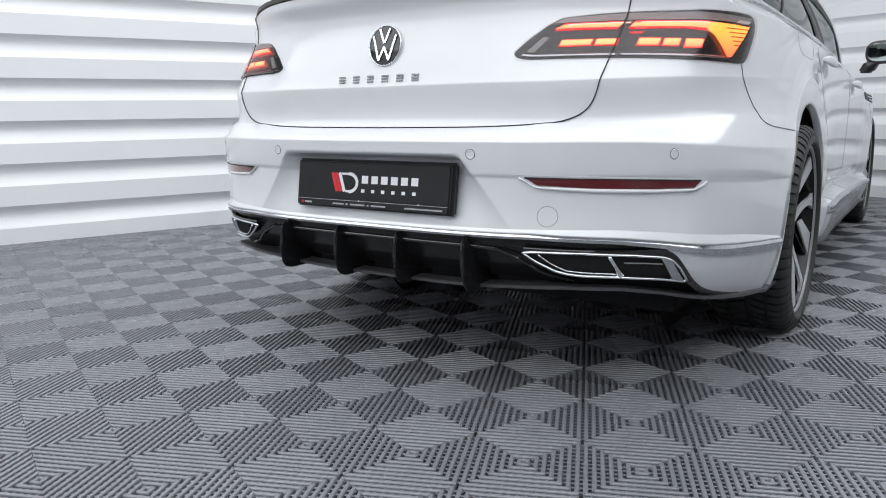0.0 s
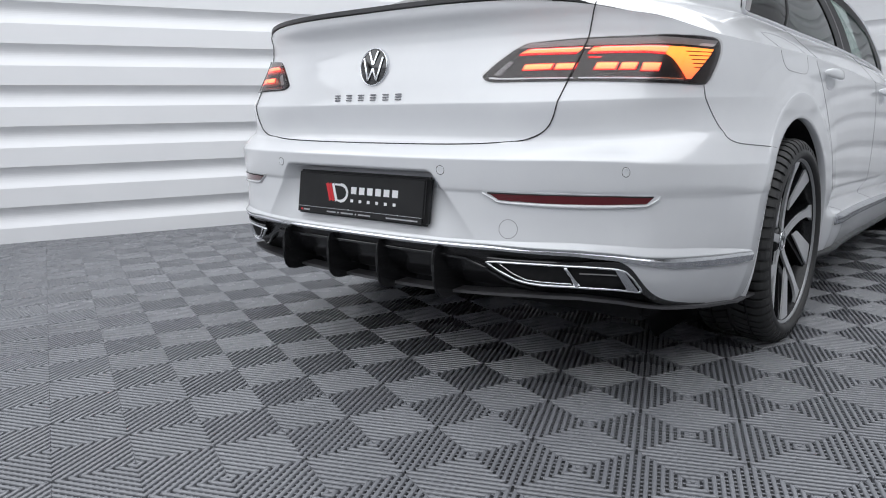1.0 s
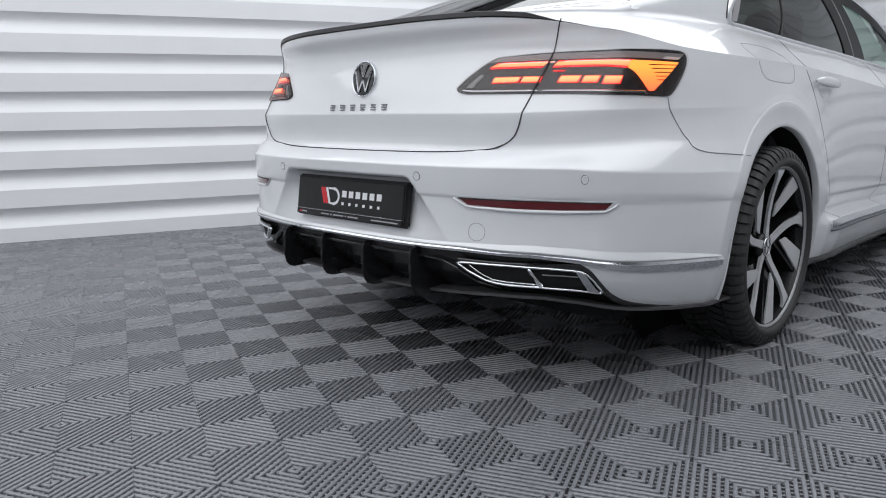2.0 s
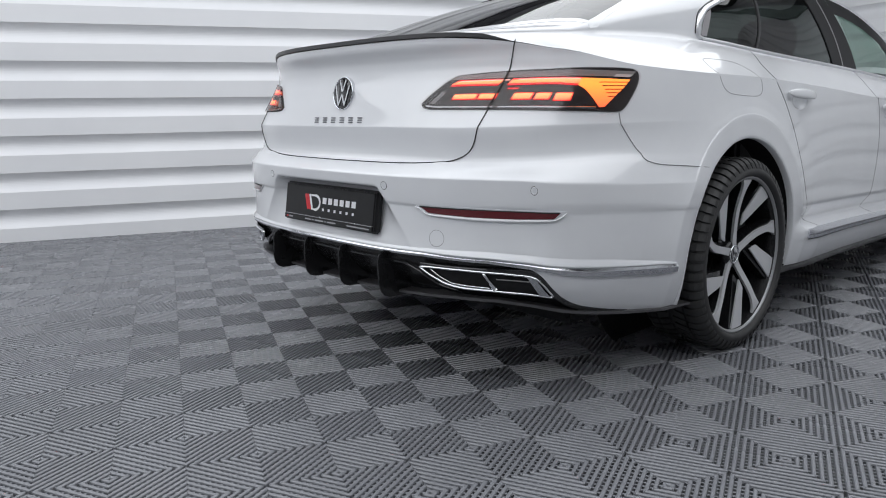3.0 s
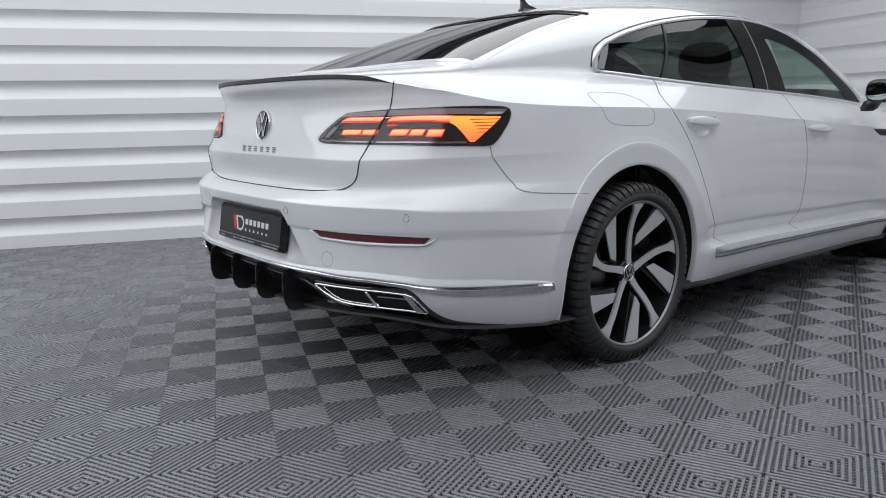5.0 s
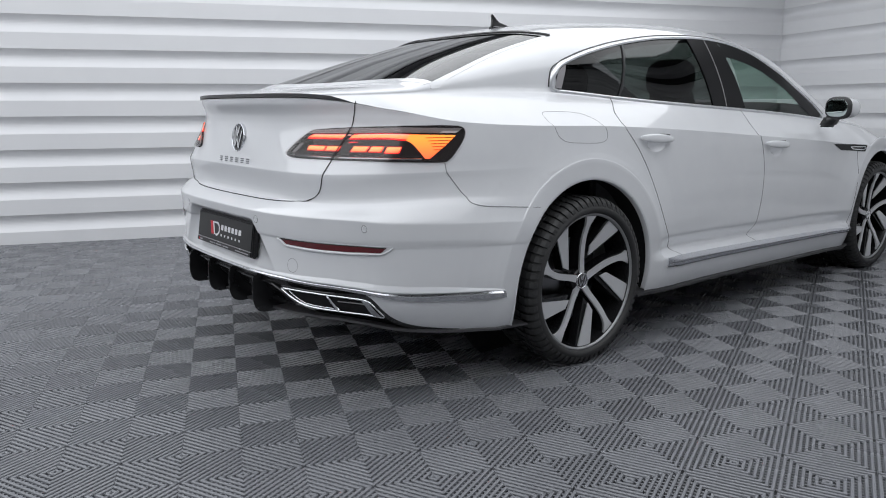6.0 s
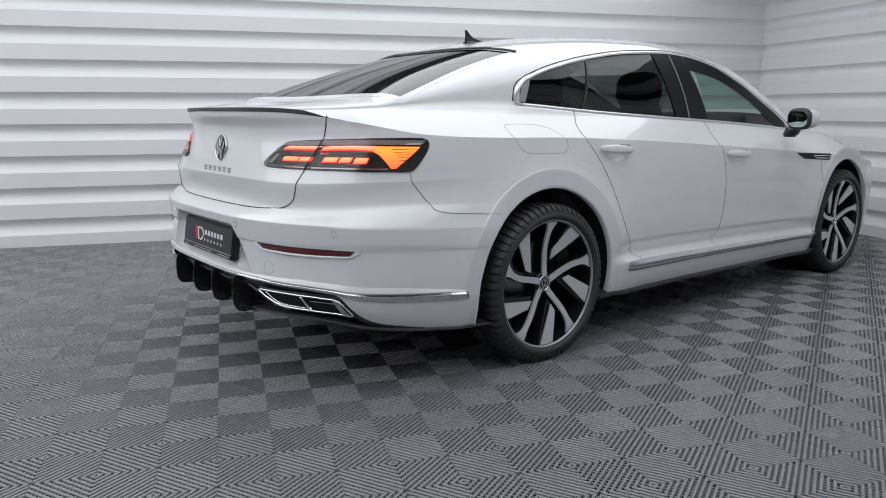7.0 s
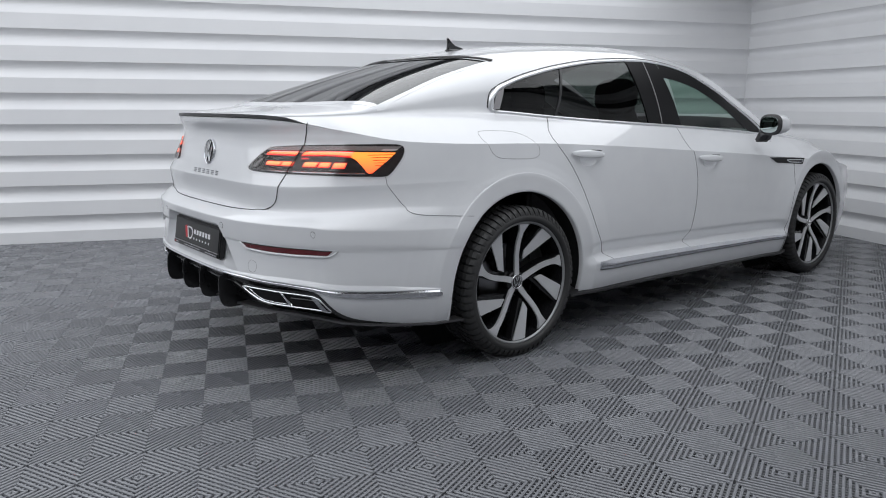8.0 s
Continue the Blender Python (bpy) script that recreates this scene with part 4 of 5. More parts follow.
def build_tail_lamp(sgn):
    lampo = empty("tail_lamp", "lit tail lamp with orange light bars behind a smoked lens")
    lampo.parent = car
    ruled("housing", LAMP_LOW, LAMP_TOP, on_lamp, LAMP_BLACK, lampo, n=60, rows=12, off=0.002, skirt=0.008, sgn=sgn)
    # grey inner tray along the top, bright edge under it
    ruled("upper_tray", [(0.325, 0.950), (0.44, 0.953), (0.577, 0.956), (0.69, 0.952)], [(0.345, 0.962), (0.44, 0.969), (0.577, 0.973), (0.705, 0.968)], on_lamp, LAMP_GREY, lampo, n=40, rows=3, off=0.0032, skirt=0.002, sgn=sgn)
    skin_ribbon("lower_edge", [(0.279, 0.877), (0.30, 0.8735), (0.424, 0.871)], 0.0028, 0.0016, TRIM_CHROME, lampo, lift=0.0028, sgn=sgn)
    skin_ribbon("lower_edge", [(0.432, 0.871), (0.53, 0.8695), (0.635, 0.8665)], 0.0028, 0.0016, TRIM_CHROME, lampo, lift=0.0028, sgn=sgn)
    ruled("side_tray", [(0.287, 0.885), (0.30, 0.882)], [(0.312, 0.918), (0.322, 0.916)], on_lamp, LAMP_GREY, lampo, n=4, rows=6, off=0.0032, skirt=0.002, sgn=sgn)
    ruled("white_prism", [(0.655, 0.953), (0.690, 0.952)], [(0.662, 0.960), (0.698, 0.959)], on_lamp, WHITE_MARK, lampo, n=4, rows=3, off=0.0036, skirt=0.002, sgn=sgn)
    # light bar with its red rim, in two lengths
    for lo, hi, nm in (([(0.331, 0.9345), (0.388, 0.9345), (0.431, 0.934)], [(0.343, 0.9435), (0.388, 0.944), (0.438, 0.945)], 16), ([(0.449, 0.934), (0.51, 0.9355), (0.548, 0.935), (0.586, 0.931)], [(0.454, 0.9455), (0.51, 0.947), (0.548, 0.947), (0.592, 0.9465)], 20)):
        ruled("light_rim", [(u - 0.002, z - 0.0025) for u, z in lo], [(u + 0.001, z + 0.0045) for u, z in hi], on_lamp, RED_GLOW, lampo, n=nm, rows=3, off=0.0036, skirt=0.002, sgn=sgn)
        skin_ribbon("light_line", [(u, z + 0.001) for u, z in hi], 0.0011, 0.0008, PALE_GLOW, lampo, lift=0.0048, sgn=sgn)
        ruled("light_bar", [(u, z + 0.002) for u, z in lo], hi, on_lamp, BAR_GLOW, lampo, n=nm, rows=3, off=0.0046, skirt=0.002, sgn=sgn)
    # the slanting amber field and its comb of dark lines
    ruled("amber_field", [(0.586, 0.930), (0.597, 0.922), (0.603, 0.916), (0.611, 0.905), (0.619, 0.893), (0.634, 0.868)], [(0.592, 0.949), (0.622, 0.948), (0.645, 0.947), (0.692, 0.9445), (0.675, 0.915), (0.643, 0.868)], on_lamp, AMBER_GLOW, lampo, n=30, rows=10, off=0.0046, skirt=0.002, sgn=sgn)
    for z, a in ((0.937, 0.627), (0.927, 0.634), (0.917, 0.640), (0.907, 0.644), (0.897, 0.648)):
        b = 0.645 + (z - 0.868) * 0.62
        ruled("comb_line", [(a, z - 0.0012), (b, z - 0.0012)], [(a, z + 0.0012), (b + 0.001, z + 0.0012)], on_lamp, REFLECTOR, lampo, n=4, rows=2, off=0.0054, skirt=0.001, sgn=sgn)
    for a, b, h, l in ((0.340, 0.392, 0.909, 0.892), (0.3955, 0.432, 0.909, 0.8915), (0.4605, 0.4965, 0.9095, 0.8895), (0.5005, 0.5325, 0.909, 0.889), (0.5405, 0.5775, 0.9085, 0.8855)):
        ruled("light_rim", [(a - 0.001, l + 0.001), (b - 0.001, l + 0.001)], [(a + 0.004, h), (b + 0.003, h)], on_lamp, RED_GLOW, lampo, n=6, rows=3, off=0.0036, skirt=0.002, sgn=sgn)
        ruled("light_block", [(a + 0.001, l + 0.003), (b - 0.003, l + 0.003)], [(a + 0.004, h - 0.0018), (b + 0.001, h - 0.0018)], on_lamp, BLOCK_GLOW, lampo, n=6, rows=3, off=0.0046, skirt=0.002, sgn=sgn)
    ruled("reversing_strip", [(0.449, 0.9205), (0.468, 0.9205)], [(0.450, 0.9235), (0.470, 0.9235)], on_lamp, RED_GLOW, lampo, n=4, rows=2, off=0.004, skirt=0.001, sgn=sgn)
    lens = ruled("lens", LAMP_LOW, LAMP_TOP, on_lamp, LENS, lampo, n=60, rows=12, off=0.0085, skirt=0, sgn=sgn)
    lens.visible_shadow = False
    seam_part = [(0.4165, 0.866), (0.4215, 0.90), (0.4275, 0.94), (0.4325, 0.970)]
    skin_ribbon("lamp_gap", seam_part, 0.0020, 0.0008, SEAM, lampo, lift=0.0088, sgn=sgn)


build_tail_lamp(1)
build_tail_lamp(-1)

# rear reflectors with the white scoop round them
REF_LOW, REF_TOP = [(0.318, 0.5715), (0.40, 0.5655), (0.49, 0.5625), (0.570, 0.5635)], [(0.299, 0.590), (0.40, 0.5875), (0.49, 0.5835), (0.586, 0.5805)]
for sgn in (1, -1):
    ruled("reflector_surround", [(0.316, 0.559), (0.40, 0.554), (0.49, 0.5515), (0.578, 0.554)], [(0.284, 0.596), (0.40, 0.593), (0.49, 0.588), (0.604, 0.584)], on_skin, PAINT, car, n=30, rows=5, off=0.0012, skirt=0.003, sgn=sgn)
    ruled("reflector", REF_LOW, REF_TOP, on_skin, REFLECTOR, car, "dark red rear reflector", n=30, rows=4, off=0.0045, skirt=0.004, sgn=sgn)
    skin_ribbon("reflector_lip", [(0.290, 0.5905), (0.300, 0.580), (0.316, 0.5655), (0.40, 0.5595), (0.49, 0.5565), (0.572, 0.5578), (0.592, 0.570), (0.602, 0.580)], np.array([0.001, 0.004, 0.0055, 0.006, 0.006, 0.0055, 0.004, 0.001]), 0.0065, PAINT, sgn=sgn, rounded=True)
    # dark strip in place of the shade along the reflector's upper edge
    skin_ribbon("reflector_shadow_line", [(u, z) for u, z in REF_TOP], 0.0016, 0.0008, SEAM, lift=0.004, sgn=sgn)
    # parking sensors: a ring gap and its disc
    for u in (u_at_x(0.330, 0.643), u_at_x(0.772, 0.640)):
        z = 0.643
        q = [(u + 0.0115 / 1.52 * math.cos(a), z + 0.0115 * math.sin(a)) for a in np.linspace(0, 2 * math.pi, 24, endpoint=False)]
        sensor = skin_ribbon("parking_sensor", q, 0.0014, 0.0006, SEAM, label="round white parking sensor with a dark ring", step=0.003, sgn=sgn, closed=True)
        ring = [(u + 0.0095 / 1.52 * math.cos(a), z + 0.0095 * math.sin(a)) for a in np.linspace(0, 2 * math.pi, 20, endpoint=False)]
        skin_ribbon("sensor_disc", ring, 0.002, 0.0012, PAINT, sensor, step=0.003, sgn=sgn, closed=True)
# towing eye cover on the right
q = [(0.334 + 0.0235 / 1.52 * math.cos(a), 0.497 + 0.0245 * math.sin(a)) for a in np.linspace(0, 2 * math.pi, 36, endpoint=False)]
skin_ribbon("towing_eye_cover", q, 0.0008, 0.0004, HAIRLINE, label="round towing eye cover, a hairline gap in the bumper", step=0.004, closed=True)

# chrome strip round the bumper
for sgn in (1, -1):
    lo, hi = list(zip(STRIP_U, STRIP_LOW)), list(zip(STRIP_U, STRIP_TOP))
    q = resample(hi, 0.012)
    tops, lows = q[:, 1], np.interp(q[:, 0], STRIP_U, STRIP_LOW)
    ridge = tops + (lows - tops) * np.interp(q[:, 0], [0, 0.4, 0.6, 0.884], [0.55, 0.5, 0.42, 0.3])
    rows = [on_skin(q[:, 0], tops, -0.003), on_skin(q[:, 0], tops, 0.0035), on_skin(q[:, 0], ridge + 0.0008, 0.0088), on_skin(q[:, 0], ridge - 0.0008, 0.0092), on_skin(q[:, 0], lows, 0.0060), on_skin(q[:, 0], lows, -0.003)]
    vs = np.stack(rows, 1).reshape(-1, 3)
    fs = [(6 * i + j, 6 * i + j + 1, 6 * i + 7 + j, 6 * i + 6 + j) for i in range(len(q) - 1) for j in range(5)] + [tuple(6 * len(q) - 6 + j for j in range(6))]
    link_mesh("chrome_strip", flipped(vs, sgn), [f if sgn > 0 else f[::-1] for f in fs], STRIP_CHROME, car, "chrome strip along the bumper", smooth=False)
    # the white ledge over the strip: it faces up, and tapers out at both ends
    q = resample(hi, 0.02)
    wide = np.interp(q[:, 0], [0, 0.30, 0.42, 0.60, 0.72, 0.884], [0.006, 0.008, 0.016, 0.021, 0.019, 0.004])
    rows = [on_skin(q[:, 0], q[:, 1] + wide + 0.002, 0.0003), on_skin(q[:, 0], q[:, 1] + wide * 0.9, 0.0012), on_skin(q[:, 0], q[:, 1] + 0.003, 0.010 * np.minimum(1, wide / 0.012)), on_skin(q[:, 0], q[:, 1] - 0.001, 0.0105 * np.minimum(1, wide / 0.012)), on_skin(q[:, 0], q[:, 1] - 0.002, 0.002)]
    vs = np.stack(rows, 1).reshape(-1, 3)
    fs = [(5 * i + j + 1, 5 * i + 6 + j, 5 * i + 5 + j, 5 * i + j) for i in range(len(q) - 1) for j in range(4)]
    link_mesh("strip_shelf", flipped(vs, sgn), [f if sgn > 0 else f[::-1] for f in fs], PAINT, car)

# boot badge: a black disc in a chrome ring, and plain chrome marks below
badge = empty("boot_badge", "round black and chrome badge")
badge.parent = car
BZ = 0.923
yy = float(tail_y(BZ))
badge.matrix_basis = Matrix.Translation((0.005, yy - 0.001, BZ)) @ Matrix.Rotation(radians(-9), 4, "X")


def turned_y(prof, n, name, mat, parent, label=""):
    verts, faces = [], []
    for k in range(n):
        a = 2 * math.pi * k / n
        verts += [(r * math.cos(a), y, r * math.sin(a)) for y, r in prof]
    m = len(prof)
    for k in range(n):
        q = (k + 1) % n
        faces += [(k * m + i, q * m + i, q * m + i + 1, k * m + i + 1) for i in range(m - 1)]
    return link_mesh(name, verts, faces, mat, parent, label)


turned_y([(0.004, 0.056), (-0.007, 0.0558), (-0.009, 0.0542), (-0.0085, 0.0528), (-0.006, 0.052)], 48, "badge_ring", SATIN_CHROME, badge)
turned_y([(-0.006, 0.0525), (-0.0085, 0.025), (-0.009, 0.0001)], 48, "badge_disc", GLOSS_BLACK, badge)


def flat_bar(name, x0, z0, x1, z1, w, y, mat, parent, deep=0.002):
    """A straight raised bar on a plate that faces -y."""
    d = Vector((x1 - x0, 0, z1 - z0))
    s = Vector((-d.z, 0, d.x)).normalized() * (w / 2)
    a, b = Vector((x0, 0, z0)), Vector((x1, 0, z1))
    v = [p + Vector((0, yy_, 0)) for yy_ in (y, y - deep) for p in (a - s, b - s, b + s, a + s)]
    f = [(4, 5, 6, 7), (0, 4, 7, 3), (1, 2, 6, 5), (0, 1, 5, 4), (3, 7, 6, 2)]
    return link_mesh(name, v, f, mat, parent, smooth=False)


for k, (x0, z0, x1, z1) in enumerate(((-0.017, 0.044, -0.001, 0.006), (0.017, 0.044, 0.001, 0.006), (-0.038, 0.026, -0.017, -0.040), (-0.017, -0.040, 0.0, -0.004), (0.0, -0.004, 0.017, -0.040), (0.017, -0.040, 0.038, 0.026))):
    flat_bar("badge_stroke", x0, z0, x1, z1, 0.0058, -0.008, CHROME, badge, 0.003)

for k in range(6):
    x = -0.139 + 0.0505 * k
    z0 = 0.836
    y0 = float(tail_y(z0))
    glyph = empty("badge_mark", "small chrome mark on the boot lid")
    glyph.parent = car
    glyph.matrix_basis = Matrix.Translation((x, y0 - 0.0005, z0)) @ Matrix.Rotation(radians(-7), 4, "X")
    for z0_ in (-0.0075, 0.0, 0.0075):
        flat_bar("stroke", -0.011, z0_, 0.011, z0_, 0.0036, 0.001, DARK_CHROME, glyph, 0.004)

# number plate: a black show plate in a black holder
plate = empty("show_plate", "black show plate with red and white marks")
plate.parent = car
plate.matrix_basis = Matrix.Translation((0, -0.030, 0.552)) @ Matrix.Rotation(radians(-8.5), 4, "X")
part("plate_holder", box_bm(-0.272, 0.272, -0.004, 0.022, -0.068, 0.068, 0.007, 3), PLATE_BLACK, plate)
part("plate_face", box_bm(-0.260, 0.260, -0.007, -0.002, -0.044, 0.058, 0.0015, 1), PLATE_BLACK, plate)
part("holder_bar", box_bm(-0.260, 0.260, -0.009, -0.003, -0.064, -0.0465, 0.001, 1), PLATE_BLACK, plate)
part("holder_edge", box_bm(-0.258, 0.258, -0.0098, -0.003, -0.047, -0.0455), GREY_MARK, plate)
for x in (-0.03, 0.17):
    bm = bmesh.new()
    bmesh.ops.create_uvsphere(bm, u_segments=8, v_segments=5, radius=0.0028, matrix=Matrix.Translation((x, -0.0095, -0.046)))
    part("plate_screw", bm, CHROME, plate)
for k in range(2):
    flat_bar("red_bar", -0.133 + 0.013 * k, 0.030, -0.113 + 0.013 * k, -0.022, 0.011, -0.007, RED_MARK, plate, 0.0006)
flat_bar("white_bar", -0.107, 0.030, -0.087, -0.022, 0.010, -0.007, WHITE_MARK, plate, 0.0006)
for k in range(8):
    a0, a1 = radians(90 - 22.5 * k), radians(90 - 22.5 * (k + 1))
    cx, cz, ra, rb = -0.072, 0.003, 0.030, 0.025
    flat_bar("white_arc", cx + ra * math.cos(a0), cz + rb * math.sin(a0), cx + ra * math.cos(a1), cz + rb * math.sin(a1), 0.009, -0.007, WHITE_MARK, plate, 0.0006)
flat_bar("white_bar", -0.098, 0.0275, -0.072, 0.0275, 0.006, -0.007, WHITE_MARK, plate, 0.0006)
flat_bar("white_bar", -0.083, -0.0205, -0.072, -0.0205, 0.006, -0.007, WHITE_MARK, plate, 0.0006)
for k in range(6):
    x = -0.028 + 0.0335 * k
    flat_bar("white_mark", x + 0.002, 0.0135, x + 0.024, 0.0135, 0.021, -0.007, WHITE_MARK, plate, 0.0006)
    x = -0.026 + 0.0345 * k
    flat_bar("white_mark", x, -0.0175, x + 0.011, -0.0175, 0.009, -0.007, WHITE_MARK, plate, 0.0006)
for x0, x1, h in ((-0.245, -0.236, 0.006), (-0.232, -0.205, 0.005), (-0.125, -0.085, 0.0042), (-0.078, -0.070, 0.0042), (-0.062, -0.010, 0.0042), (-0.002, 0.004, 0.0042), (0.012, 0.062, 0.0042), (0.125, 0.245, 0.004)):
    flat_bar("print_bar", x0, -0.0565, x1, -0.0565, h, -0.009, RED_MARK if x0 == -0.245 else GREY_MARK, plate, 0.0004)

# rear diffuser: black panel, four fins, exhaust trims, splitter lip
diffuser = empty("rear_diffuser", "gloss black finned rear diffuser")
diffuser.parent = car


def valance(u, z, off=0.0):
    """The black panel under the strip: it falls away behind the skin towards the ground."""
    back = 0.010 + 0.030 * np.clip((0.44 - z) / 0.15, 0, 1.2) * (1 - step_fn(u, 0.28, 0.40)) + 0.004 * np.clip((0.44 - z) / 0.15, 0, 1)
    return on_skin(u, z, off - back)


for sgn in (1, -1):
    ruled("panel", [(0.0, 0.292), (0.25, 0.295), (0.38, 0.305), (0.50, 0.29), (0.65, 0.25)], [(0.0, 0.444), (0.31, 0.446), (0.44, 0.44), (0.52, 0.425), (0.552, 0.414)], valance, DIFFUSER_BLACK, diffuser, n=70, rows=16, off=0.0, skirt=0, sgn=sgn)
    # a folded edge along the top of the panel
    skin_ribbon("panel_edge", [(0.0, 0.413), (0.20, 0.412), (0.255, 0.408), (0.29, 0.385), (0.33, 0.345), (0.37, 0.328)], 0.004, 0.005, GLOSS_BLACK, diffuser, lift=-0.012, sgn=sgn)
    edge_line = eased([(0.30, 0.4155), (0.39, 0.4125), (0.47, 0.411), (0.515, 0.409), (0.534, 0.397), (0.5575, 0.360), (0.578, 0.323), (0.603, 0.2965), (0.637, 0.2775), (0.675, 0.2625), (0.712, 0.2525)])
    skin_ribbon("panel_edge", edge_line, np.array([0.006, 0.006, 0.007, 0.009, 0.009, 0.009, 0.008, 0.004]), 0.003, GLOSS_BLACK, diffuser, lift=-0.0005, step=0.008, sgn=sgn)
    for fx in (0.104, 0.312):
        prof = [(-0.050, 0.434), (-0.062, 0.428), (-0.068, 0.408), (-0.070, 0.37), (-0.069, 0.338), (-0.062, 0.311), (-0.050, 0.297), (-0.030, 0.290), (0.10, 0.290), (0.10, 0.43)]
        bm = bmesh.new()
        lean = 0.010 if fx > 0.2 else 0.0
        a = [bm.verts.new((sgn * (fx - 0.005 + lean * (0.43 - z) / 0.15), y, z)) for y, z in prof]
        b = [bm.verts.new((sgn * (fx + 0.005 + lean * (0.43 - z) / 0.15), y, z)) for y, z in prof]
        bm.faces.new(a)
        bm.faces.new(b[::-1])
        for i in range(len(prof)):
            k = (i + 1) % len(prof)
            bm.faces.new((a[i], b[i], b[k], a[k]))
        edges = [e for e in bm.edges if abs(e.verts[0].co.x - e.verts[1].co.x) < 0.004 and max(v.co.y for v in e.verts) < 0.0]
        bmesh.ops.bevel(bm, geom=edges, offset=0.003, segments=2, affect="EDGES")
        part("fin", bm, DIFFUSER_BLACK, diffuser, "gloss black upright fin")
    # low lip: a thin blade round the corner
    lip = resample([(0.0, 0.300), (0.12, 0.302), (0.215, 0.306), (0.27, 0.312), (0.35, 0.322), (0.44, 0.321), (0.4925, 0.309), (0.545, 0.296), (0.615, 0.277), (0.70, 0.254), (0.80, 0.236), (0.892, 0.227)], 0.012)
    level = skin_normal(lip[:, 0], lip[:, 1]) * (1, 1, 0)
    level /= np.linalg.norm(level, axis=1, keepdims=True)
    proud = np.interp(lip[:, 0], [0, 0.26, 0.34, 0.62, 0.85, 0.9], [0.002, 0.004, 0.018, 0.020, 0.012, 0.010])[:, None]
    base = skin(lip[:, 0], lip[:, 1])
    pin, pout = base - 0.05 * level, base + proud * level
    verts, faces = [], []
    for i in range(len(lip)):
        for p, dz in ((pin[i], 0.003), (pout[i], 0.002), (pout[i], -0.006), (pin[i], -0.007)):
            verts.append((sgn * p[0], p[1], p[2] + dz))
    for i in range(len(lip) - 1):
        faces += [(4 * i + j, 4 * i + (j + 1) % 4, 4 * i + 4 + (j + 1) % 4, 4 * i + 4 + j) for j in range(4)]
    faces += [(0, 1, 2, 3), tuple(4 * len(lip) - 4 + j for j in range(4))]
    link_mesh("splitter_lip", verts, faces, LIP_BLACK, diffuser, "satin black splitter lip", smooth=False)
    # exhaust trim: chrome frame with two black openings
    trim = [(0.298, 0.4085), (0.312, 0.4105), (0.33, 0.411), (0.39, 0.4105), (0.46, 0.406), (0.515, 0.3985), (0.531, 0.392), (0.5475, 0.371), (0.563, 0.340), (0.560, 0.3345), (0.53, 0.339), (0.483, 0.3455), (0.434, 0.351), (0.384, 0.3535), (0.364, 0.357), (0.346, 0.364), (0.319, 0.386)]
    ruled("exhaust_recess", [(0.302, 0.406), (0.319, 0.387), (0.346, 0.365), (0.384, 0.354), (0.45, 0.350), (0.561, 0.336)], [(0.302, 0.408), (0.33, 0.411), (0.36, 0.411), (0.42, 0.409), (0.515, 0.398), (0.55, 0.365)], on_skin, LINER, diffuser, n=40, rows=8, off=-0.004, skirt=0, sgn=sgn)
    frame_ob = skin_ribbon("exhaust_trim", trim, 0.0036, 0.005, CHROME, diffuser, "chrome exhaust surround with two dark openings", step=0.008, lift=0.002, sgn=sgn, closed=True, rounded=True)
    ruled("trim_corner", [(0.531, 0.343), (0.556, 0.339)], [(0.508, 0.398), (0.529, 0.391)], on_skin, TRIM_CHROME, frame_ob, n=5, rows=8, off=0.007, skirt=0.01, sgn=sgn)
    skin_ribbon("trim_divider", [(0.426, 0.404), (0.435, 0.378), (0.442, 0.353)], np.array([0.0055, 0.0042, 0.008]), 0.005, CHROME, frame_ob, step=0.01, lift=0.001, sgn=sgn, rounded=True)
    skin_ribbon("trim_fillet", [(0.322, 0.405), (0.342, 0.381), (0.362, 0.366), (0.386, 0.362), (0.434, 0.359)], 0.0018, 0.003, CHROME, frame_ob, step=0.01, lift=0.001, sgn=sgn, rounded=True)
    skin_ribbon("outlet_edge", [(0.448, 0.386), (0.48, 0.384), (0.512, 0.380)], 0.0012, 0.002, LAMP_GREY, frame_ob, step=0.01, lift=-0.001, sgn=sgn)

# boot spoiler lip, gloss black
for sgn in (1, -1):
    us = np.linspace(0.0, 0.455, 40)
    zs = rim_z(skin(us, 0.97)[:, 1])
    p = skin(us, zs)
    verts, faces = [], []
    for i in range(len(us)):
        t = np.clip((0.455 - us[i]) / 0.06, 0.12, 1)
        for dx, dy, dz in ((0, 0.034, 0.006), (0, 0.012, 0.013 * t), (0, -0.001 * t, 0.0165 * t), (0, -0.0045 * t, 0.0155 * t), (0, -0.0055 * t, 0.004 * t), (0, 0.002, 0.0015)):
            verts.append((sgn * p[i, 0] * (1 - 0.02 * (dy > 0.02)), p[i, 1] + dy, p[i, 2] + dz))
    m = 6
    for i in range(len(us) - 1):
        faces += [(m * i + j, m * i + j + 1, m * i + m + j + 1, m * i + m + j) for j in range(m - 1)]
    faces.append(tuple(m * (len(us) - 1) + j for j in range(m)))
    link_mesh("boot_spoiler", verts, faces, SATIN_BLACK, car, "slim black boot spoiler", smooth=False)

# ---- glass ----
def belt_edge(y):
    return float(belt_z(y)) + 0.010


def top_edge(y):
    return float(side_top(y)) - 0.004


